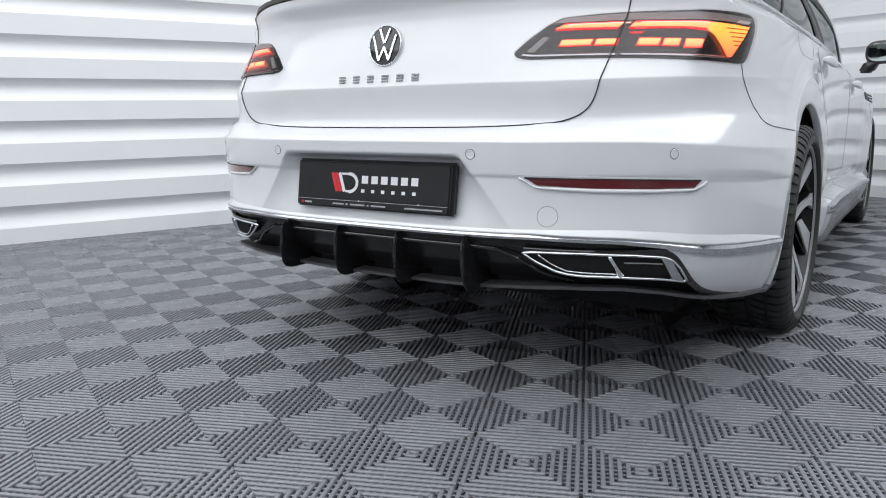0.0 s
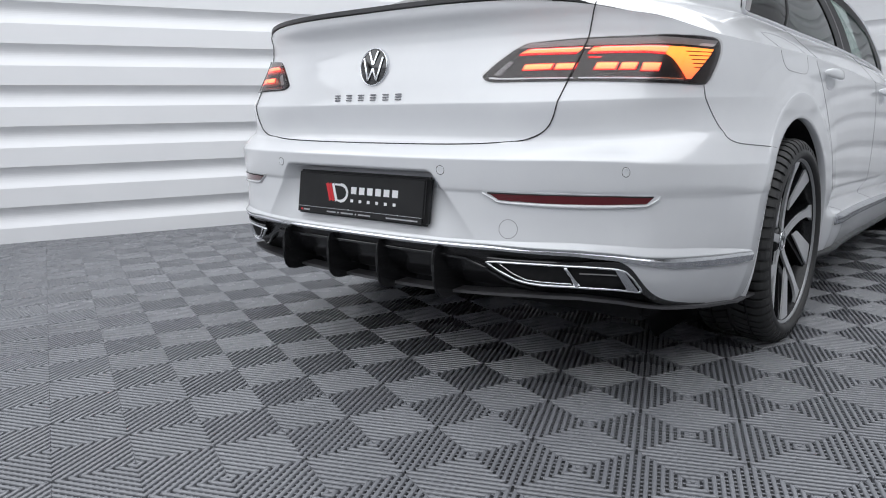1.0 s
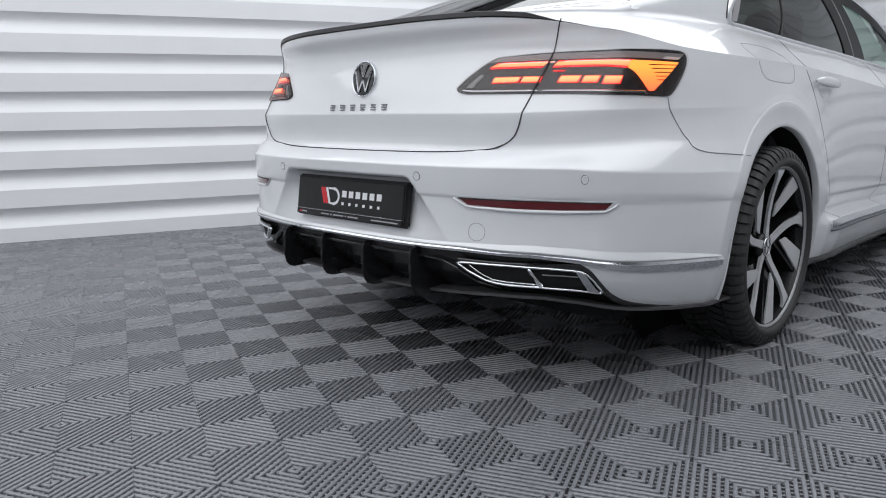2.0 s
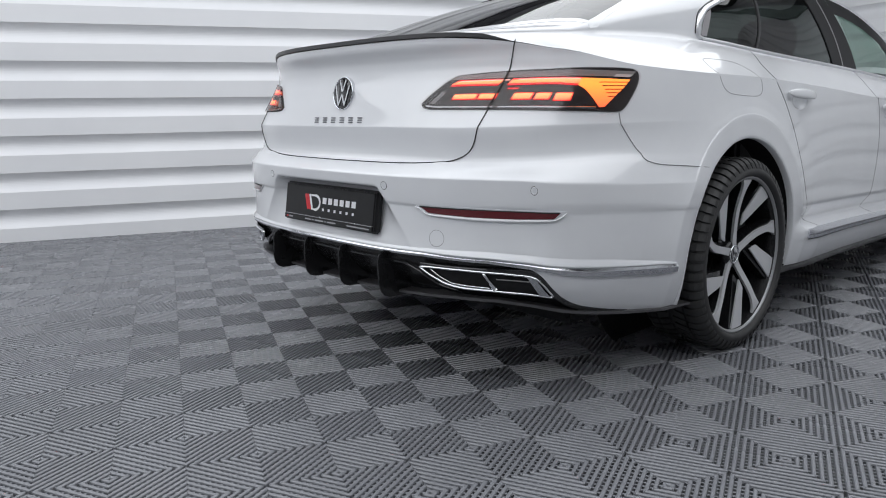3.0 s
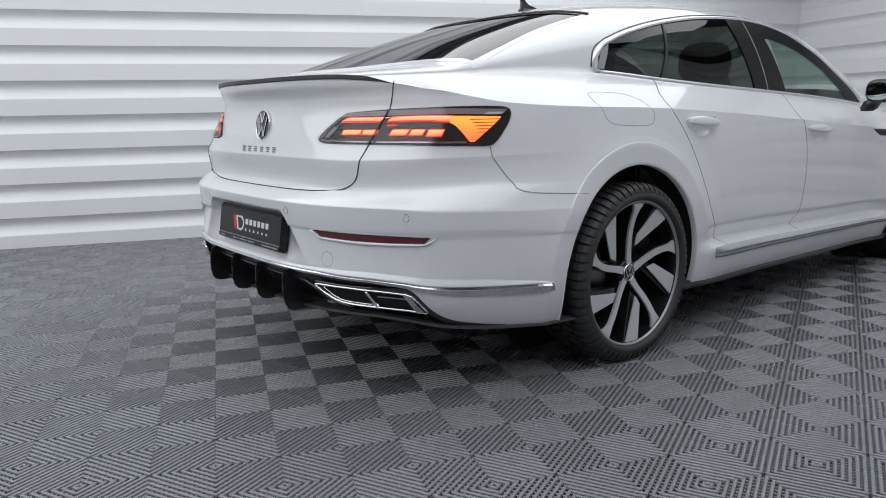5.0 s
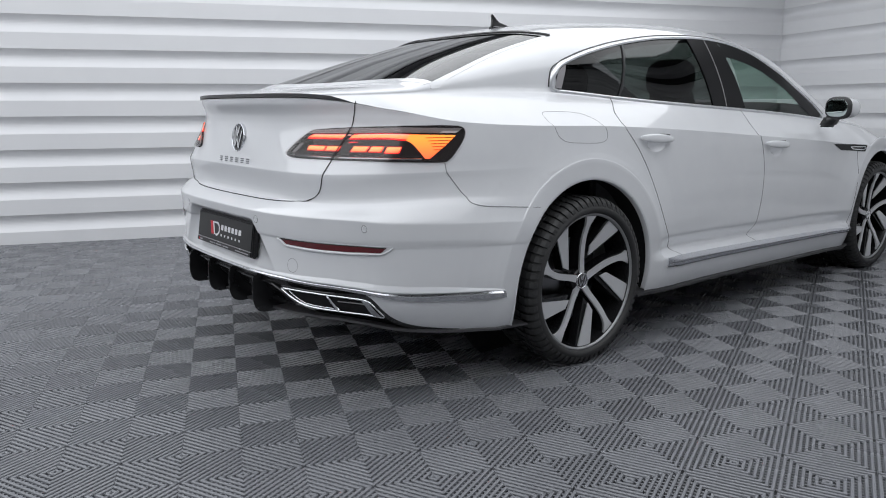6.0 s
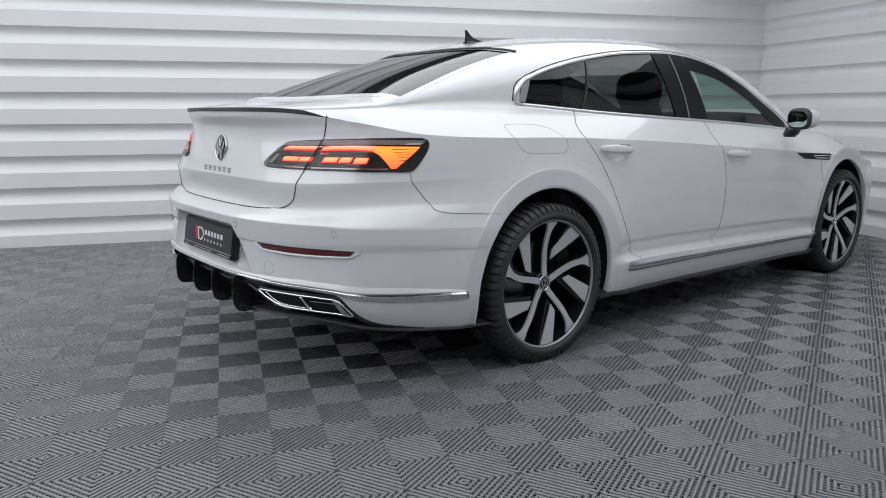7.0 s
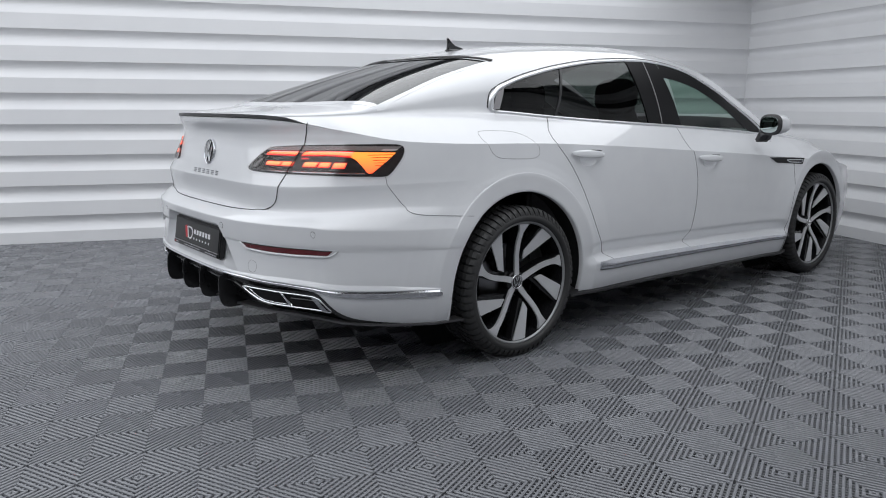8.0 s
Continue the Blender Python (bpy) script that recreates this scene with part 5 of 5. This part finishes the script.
def side_glass(name, y0, y1, lean0, lean1, mat, sgn, label):
    """A side window between two leaning ends; lean: how far the top end lies ahead of the lower one."""
    n = 26
    low = [(y, belt_edge(y)) for y in np.linspace(y0, y1, n)]
    top = [(y, top_edge(y)) for y in np.linspace(y0 + lean0, y1 + lean1, n)]
    g = ruled(name, low, top, dome_yz, mat, car, label, n=n, rows=10, off=-0.003, skirt=0, sgn=sgn)
    g.visible_shadow = False
    return g


def pillar(name, y0, y1, l0, l1, mat, sgn, off=0.001):
    low = [(y0, belt_edge(y0) - 0.004), (y1, belt_edge(y1) - 0.004)]
    top = [(y0 + l0, top_edge(y0 + l0) + 0.006), (y1 + l1, top_edge(y1 + l1) + 0.006)]
    ruled(name, low, top, dome_yz, mat, car, n=6, rows=12, off=off, skirt=0.01, sgn=sgn)


def tilted_ribbon(name, ya, half, high, tilt, mat, label, sgn):
    """A bright strip on the upper body whose face is turned a little upwards."""
    ya = np.array(ya)
    nrm = dome_normal(ya[:, 0], ya[:, 1]) + np.array([0, 0, tilt])
    nrm /= np.linalg.norm(nrm, axis=1, keepdims=True)
    return ribbon(name, dome(ya[:, 0], ya[:, 1]), nrm, half, high, mat, car, label, False, 0.0, sgn, True)


def a_path(pts):
    return [(y, float(a_at_z(y, z))) for y, z in pts]


for sgn in (1, -1):
    side_glass("quarter_glass", 1.10, 1.462, 0.03, 0.12, GLASS_DARK, sgn, "dark tinted quarter window")
    side_glass("rear_door_glass", 1.472, 2.30, 0.12, 0.0, GLASS_DARK, sgn, "dark tinted rear door window")
    side_glass("front_door_glass", 2.46, 3.37, 0.03, -0.12, GLASS_GREEN, sgn, "light green front door window")
    pillar("glass_divider", 1.460, 1.474, 0.12, 0.12, SATIN_BLACK, sgn)
    pillar("door_pillar", 2.17, 2.470, -0.01, -0.045, PILLAR_BLACK, sgn)
    pillar("pillar_gap", 2.286, 2.291, 0.025, 0.025, LAMP_GREY, sgn, 0.003)
    # inner black frame of the front window, wide along the sloping pillar
    tops = [(y, top_edge(y)) for y in np.linspace(2.43, 3.36, 30)]
    ruled("window_frame", [(y, max(belt_edge(y), z - 0.078)) for y, z in tops], tops, dome_yz, PILLAR_BLACK, car, n=30, rows=5, off=0.0012, skirt=0, sgn=sgn)
    # chrome line round all three windows, with a black gasket inside
    ys = np.concatenate([np.linspace(1.12, 1.3, 14), np.linspace(1.33, 3.41, 90)])
    back = [(1.105, 1.1045), (1.092, 1.1055), (1.082, 1.110), (1.0765, 1.118), (1.0755, 1.130), (1.0775, 1.146), (1.083, 1.162), (1.092, 1.176), (1.104, 1.188)]
    up = back + [(y, float(side_top(y)) + 0.003) for y in ys]
    run = np.arange(len(up))
    wide = np.interp(run, [0, 3, 6, 9, 14, 22, 60, len(up)], [0.006, 0.012, 0.015, 0.012, 0.010, 0.0095, 0.0095, 0.007])
    tilted_ribbon("chrome_frame", a_path(up), wide, 0.007, 0.45, FRAME_CHROME, "bright chrome window frame", sgn)
    tops = [(y, z) for y, z in up[3:]]
    dome_ribbon("roof_gasket", [(y - (0.016 if k < 6 else 0.0), float(a_at_z(y - (0.016 if k < 6 else 0.0), z + (0.0 if k < 3 else 0.0115)))) for k, (y, z) in enumerate(tops)], 0.0026, 0.003, SATIN_BLACK, car, sgn=sgn)
    down = [(y, float(belt_z(y)) + 0.0045) for y in np.linspace(3.41, 1.10, 110)]
    tilted_ribbon("chrome_frame", a_path(down), 0.0075, 0.007, 0.9, FRAME_CHROME, "bright chrome window frame", sgn)
    ruled("corner_filler", [(1.094, 1.113), (1.128, 1.111)], [(1.112, 1.184), (1.158, 1.208)], dome_yz, LAMP_GREY, car, n=6, rows=8, off=0.003, skirt=0.004, sgn=sgn)

# rear window with a black edge, heated lines on the glass
def dome_xy(x, y, off=0.0):
    return on_dome(y, a_at_x(y, np.abs(x)), off) * np.stack([np.sign(x) + (x == 0), np.ones_like(x), np.ones_like(x)], -1)


def rear_low(x):
    return 0.415 + 0.06 * (x / 0.65) ** 2


def rear_top(x):
    return 1.12 + 0.085 * (x / 0.55) ** 2


nx = 33
lows = [(x, rear_low(x)) for x in np.linspace(-0.685, 0.685, nx)]
tops = [(x, rear_top(x)) for x in np.linspace(-0.57, 0.57, nx)]
glass = ruled("rear_window", lows, tops, dome_xy, REAR_GLASS, car, "sloping dark tinted rear window", n=nx, rows=20, off=-0.002, skirt=0)
glass.visible_shadow = False
for sgn in (1, -1):
    # smooth painted edges round the glass
    edge = [(float(rear_half(y)), y) for y in np.linspace(0.482, 1.19, 40)]
    ruled("rear_window_surround", [(x - 0.017, y + 0.002) for x, y in edge], [(x + 0.006, y) for x, y in edge], dome_xy, PAINT, car, n=40, rows=3, off=0.0014, skirt=0.003, sgn=sgn)
    foot = np.linspace(0, 0.672, 30)
    ruled("rear_window_surround", [(x, rear_low(x) - 0.016) for x in foot], [(x, rear_low(x) + 0.020) for x in foot], dome_xy, PAINT, car, n=30, rows=3, off=0.0014, skirt=0.003, sgn=sgn)
    tp = [(x, rear_top(x)) for x in np.linspace(0, 0.572, 20)]
    ruled("rear_window_band", [(x, y - 0.022) for x, y in tp], [(x, y + 0.012) for x, y in tp], dome_xy, GLOSS_BLACK, car, n=20, rows=4, off=0.0014, skirt=0, sgn=sgn)
    # slim black spoiler edge at the roof's rear
    ya = np.array([(rear_top(x) + 0.016, float(a_at_x(rear_top(x) + 0.016, x))) for x in np.linspace(0.0, 0.56, 24)])
    dome_ribbon("roof_spoiler_edge", ya, 0.009, 0.007, GLOSS_BLACK, car, "slim black roof edge", sgn=sgn)
front = [(x, 3.60 - 0.06 * (x / 0.6) ** 2) for x in np.linspace(-0.64, 0.64, 25)]
ftop = [(x, 2.90 - 0.05 * (x / 0.6) ** 2) for x in np.linspace(-0.56, 0.56, 25)]
wind = ruled("windscreen", front, ftop, dome_xy, GLASS_GREEN, car, "green tinted windscreen", n=25, rows=14, off=-0.002, skirt=0)
wind.visible_shadow = False

# roof aerial
aerial = part("roof_aerial", box_bm(-0.022, 0.022, 1.40, 1.53, 1.405, 1.438, 0.010, 3), GLOSS_BLACK, car, "black shark-fin aerial")
fin_bm = bmesh.new()
prof = [(1.405, 1.43), (1.408, 1.462), (1.403, 1.488), (1.412, 1.489), (1.432, 1.468), (1.455, 1.452), (1.52, 1.437), (1.52, 1.43)]
va = [fin_bm.verts.new((-0.006 if z < 1.47 else -0.003, y, z)) for y, z in prof]
vb = [fin_bm.verts.new((0.006 if z < 1.47 else 0.003, y, z)) for y, z in prof]
fin_bm.faces.new(va)
fin_bm.faces.new(vb[::-1])
for i in range(len(prof)):
    k = (i + 1) % len(prof)
    fin_bm.faces.new((va[i], vb[i], vb[k], va[k]))
part("aerial_fin", fin_bm, GLOSS_BLACK, aerial)

# door handles
def build_handle(y0, y1, z0, slope, sgn):
    n = 22
    grip = empty("door_handle", "body-coloured bar handle over a recessed cup")
    grip.parent = car
    verts, faces = [], []
    m = 14
    for i in range(n):
        t = 0.5 - 0.5 * math.cos(math.pi * i / (n - 1))
        y = y0 + (y1 - y0) * t
        z = z0 + slope * (t - 0.5)
        end = math.sin(math.pi * min(max(t, 0.0008), 0.9992)) ** 0.35
        out = 0.002 + 0.030 * end
        high, deep = (0.0225 - 0.007 * t) * max(end, 0.08), 0.010 * max(end, 0.1)
        c = np.array([float(half_width(y, z)) + float(cup_depth(y, z)) + out, y, z])
        for k in range(m):
            a = 2 * math.pi * k / m
            q = [math.copysign(abs(f) ** 0.7, f) for f in (math.cos(a), math.sin(a))]
            verts.append((sgn * (c[0] + deep * q[0] - 0.10 * high * q[1]), c[1], c[2] + high * q[1]))
    for i in range(n - 1):
        faces += [(i * m + k, i * m + (k + 1) % m, (i + 1) * m + (k + 1) % m, (i + 1) * m + k) for k in range(m)]
    faces += [tuple(range(m)), tuple(range((n - 1) * m, n * m))]
    link_mesh("handle_grip", verts, faces if sgn > 0 else [f[::-1] for f in faces], PAINT, grip)
    # the dark slot over the front end of the grip
    ruled("handle_slot", [(u_at_y(y1 - 0.085, z0), z0 + 0.014), (u_at_y(y1 - 0.012, z0), z0 + 0.010)], [(u_at_y(y1 - 0.085, z0), z0 + 0.019), (u_at_y(y1 - 0.012, z0), z0 + 0.015)], on_skin, SEAM, grip, n=6, rows=2, off=0.0012, skirt=0.002, sgn=sgn)


for sgn in (1, -1):
    build_handle(1.428, 1.655, 0.904, -0.012, sgn)
    build_handle(2.475, 2.702, 0.844, -0.012, sgn)

# sill strips, skirts, fender vents
for sgn in (1, -1):
    ruled("sill_strip", [(1.281, 0.337), (1.31, 0.335), (1.6, 0.318), (1.964, 0.297)], [(1.285, 0.374), (1.31, 0.376), (1.6, 0.352), (1.958, 0.318)], on_skin, SATIN_CHROME, car, "brushed metal sill strip", n=60, rows=4, off=0.006, skirt=0.01, sgn=sgn)
    skin_ribbon("strip_groove", [(1.281, 0.335), (1.6, 0.317), (1.964, 0.295)], 0.0022, 0.001, SEAM, lift=0.004, sgn=sgn)
    skin_ribbon("strip_groove", [(1.285, 0.352), (1.6, 0.334), (1.962, 0.307)], 0.0010, 0.001, SEAM, lift=0.006, sgn=sgn)
    sk = resample([(1.19, 0.232), (1.30, 0.236), (1.6, 0.222), (1.97, 0.204)], 0.04)
    pin, pout = on_skin(sk[:, 0], sk[:, 1], -0.08), on_skin(sk[:, 0], sk[:, 1], 0.016)
    verts, faces = [], []
    for i in range(len(sk)):
        for p, dz in ((pin[i], 0.002), (pout[i], 0.0), (pout[i], -0.010), (pin[i], -0.014)):
            verts.append((sgn * p[0], p[1], p[2] + dz))
    for i in range(len(sk) - 1):
        faces += [(4 * i + j, 4 * i + (j + 1) % 4, 4 * i + 4 + (j + 1) % 4, 4 * i + 4 + j) for j in range(4)]
    faces += [(0, 1, 2, 3), tuple(4 * len(sk) - 4 + j for j in range(4))]
    link_mesh("side_skirt", verts, faces, SATIN_BLACK, car, "satin black side skirt blade", smooth=False)
    ruled("fender_vent", [(1.893, 0.783), (1.95, 0.773), (2.006, 0.762)], [(1.862, 0.821), (1.95, 0.811), (2.028, 0.800)], on_skin, PILLAR_BLACK, car, "black vent with a chrome edge", n=16, rows=4, off=0.003, skirt=0.004, sgn=sgn)
    skin_ribbon("vent_edge", [(1.935, 0.797), (2.015, 0.789), (1.998, 0.774), (1.948, 0.782), (1.935, 0.797)], 0.003, 0.003, CHROME, lift=0.003, sgn=sgn)

# exterior mirrors
for sgn in (1, -1):
    mir = empty("exterior_mirror", "black-backed white wing mirror")
    mir.parent = car
    mir.matrix_basis = Matrix.Translation((sgn * 0.985, 3.10, 1.025)) @ Matrix.Rotation(sgn * radians(-14), 4, "Z")
    bm = bmesh.new()
    bmesh.ops.create_uvsphere(bm, u_segments=24, v_segments=14, radius=1.0)
    for v in bm.verts:
        x, y, z = v.co
        f = lambda c, e: math.copysign(abs(c) ** e, c)
        v.co = (f(x, 0.75) * 0.080, max(y, -0.12) * 0.115, f(z, 0.75) * 0.060)
    part("mirror_shell", bm, PAINT, mir, smooth=True)
    bm = bmesh.new()
    bmesh.ops.create_uvsphere(bm, u_segments=24, v_segments=14, radius=1.0)
    for v in bm.verts:
        x, y, z = v.co
        f = lambda c, e: math.copysign(abs(c) ** e, c)
        v.co = (f(x, 0.72) * 0.082, y * 0.016 - 0.014, f(z, 0.72) * 0.062)
    part("mirror_bezel", bm, SATIN_BLACK, mir, smooth=True)
    bm = bmesh.new()
    bmesh.ops.create_uvsphere(bm, u_segments=24, v_segments=14, radius=1.0)
    for v in bm.verts:
        x, y, z = v.co
        f = lambda c, e: math.copysign(abs(c) ** e, c)
        v.co = (f(x, 0.7) * 0.064, min(y, 0.2) * 0.002 - 0.030, f(z, 0.7) * 0.047)
    part("mirror_pane", bm, MIRROR, mir)
    bm = box_bm(-0.032, 0.032, -0.03, 0.05, -0.105, -0.04, 0.012, 3)
    for v in bm.verts:
        v.co.x -= sgn * (0.045 + 0.55 * (-0.04 - v.co.z))
    part("mirror_foot", bm, SATIN_BLACK, mir, smooth=True)

# ---- cabin ----
def seat(x, y, name, w=0.25):
    s = empty(name, "dark seat seen through the glass")
    s.parent = car
    part("seat_cushion", box_bm(x - w, x + w, y, y + 0.5, 0.45, 0.62, 0.05, 3), CABIN, s, smooth=True)
    bm = box_bm(x - w, x + w, y - 0.13, y + 0.02, 0.60, 1.12, 0.07, 4)
    for v in bm.verts:
        v.co.y -= 0.30 * (v.co.z - 0.6)
        v.co.x = x + (v.co.x - x) * (1 - 0.25 * max(0, (v.co.z - 0.9) / 0.2))
    part("seat_back", bm, CABIN, s, smooth=True)
    bm = bmesh.new()
    bmesh.ops.create_uvsphere(bm, u_segments=20, v_segments=12, radius=1.0)
    for v in bm.verts:
        q = [math.copysign(abs(c) ** 0.7, c) for c in v.co]
        v.co = (x + q[0] * 0.145, y - 0.22 + q[1] * 0.06, 1.185 + q[2] * 0.105)
    part("headrest", bm, CABIN, s, smooth=True)


for x in (-0.37, 0.37):
    seat(x, 2.62, "front_seat")
for x in (-0.36, 0.0, 0.36):
    seat(x, 1.50, "rear_seat", 0.19)
part("cabin_floor", box_bm(-0.72, 0.72, 0.6, 3.7, 0.36, 0.40), CABIN, car)
part("parcel_shelf", box_bm(-0.62, 0.62, 0.42, 1.35, 1.02, 1.04), CABIN, car)
part("dashboard", box_bm(-0.68, 0.68, 3.25, 3.62, 0.75, 0.93, 0.04, 2), CABIN, car)
for sgn in (1, -1):
    part("door_card", box_bm(sgn * 0.79 - 0.02, sgn * 0.79 + 0.02, 1.25, 3.45, 0.38, 0.925, 0.015, 2), CABIN, car)
liner = [(x, 1.24) for x in np.linspace(-0.50, 0.50, 15)]
ruled("headliner", liner, [(x, 2.86) for x, _ in liner], dome_xy, HEADLINER, car, n=15, rows=24, off=-0.022, skirt=0)

# ---- floor tiles: grey plastic grid tiles, ribs in nested squares ----
CELL, RINGS = 0.24799, 7
SIDE = CELL * math.sqrt(2)
LAT = Vector((0.82062, -0.16650, 0))


def tile_geometry():
    """One tile in the hall's axes, centred on a nest of square ribs turned by 45 degrees, with four quarter nests in its corners."""
    verts, faces = [], []

    def low(m, a, b0, b1):
        n = len(verts)
        for aa, bb in ((a - 0.0032, b0), (a + 0.0032, b0), (a + 0.0032, b1), (a - 0.0032, b1)):
            p = m @ Vector((aa, bb, -0.0044))
            verts.append((p.x, p.y, p.z))
        faces.append((n, n + 1, n + 2, n + 3))

    half, step = CELL / 2, CELL / 2 / RINGS
    sectors = [Matrix.Rotation(radians(45 + 90 * q), 4, "Z") for q in range(4)]
    for sx in (-1, 1):
        for sy in (-1, 1):
            # the corner nests show one sector each: the one that faces the tile's middle
            turn = math.atan2(-sy, -sx) - math.pi / 2
            sectors.append(Matrix.Translation((sx * SIDE / 2, sy * SIDE / 2, 0)) @ Matrix.Rotation(turn, 4, "Z"))
    for m in sectors:
        for r in range(RINGS):
            mid = (r + 0.5) * step
            b0, b1 = mid - 0.29 * step, mid + 0.31 * step
            # mitred ends: the bar is as long as twice its distance from the middle
            n = len(verts)
            for z, ins in ((-0.0155, 0.0), (-0.0026, 0.0003), (-0.0008, 0.0013), (0.0, 0.0031)):
                for a, b in ((-b0, b0 + ins), (b0, b0 + ins), (b1, b1 - ins), (-b1, b1 - ins)):
                    p = m @ Vector((a, b, z))
                    verts.append((p.x, p.y, p.z))
            for j in (0, 4, 8):
                for i in range(4):
                    k = (i + 1) % 4
                    faces.append((n + j + i, n + j + k, n + j + 4 + k, n + j + 4 + i))
            faces.append((n + 12, n + 13, n + 14, n + 15))
        for c in range(-RINGS + 1, RINGS):
            low(m, c * step, abs(c) * step + 0.001, half)
    return verts, faces


tv, tf = tile_geometry()
tile_mesh = bpy.data.meshes.new("floor_tile")
tile_mesh.from_pydata(tv, [], tf)
tile_mesh.materials.append(RIB)
tile_mesh.update()
inv = HALL.inverted()
o = inv @ LAT
spots = []
for i in range(-40, 40):
    for j in range(-40, 40):
        u, n = o.x + i * SIDE, o.y + j * SIDE
        if BACK_U + 1.5 < u < WALL_U + SIDE / 2 and BACK_N + 1.0 < n < WALL_N + SIDE / 2:
            spots.append((u, n))
middle = inv @ Vector((1.0, 0.3, 0))
spots.sort(key=lambda s: (s[0] - middle.x) ** 2 + (s[1] - middle.y) ** 2)
for u, n in spots[:300]:
    tile = new("floor_tile", tile_mesh)
    tile.parent = floor
    tile.matrix_parent_inverse = floor.matrix_world.inverted()
    tile.matrix_basis = HALL @ Matrix.Translation((u, n, 0))
base = np.array(tv)
nf = len(tv)
allv = np.concatenate([base + (u, n, 0) for u, n in spots[300:]])
allf = [tuple(i + k * nf for i in f) for k in range(len(spots) - 300) for f in tf]
rest = link_mesh("outer_floor_tiles", allv, allf, RIB, floor, smooth=False)
tagged(rest, "grey ribbed plastic floor tiles towards the walls", kind="stuff")
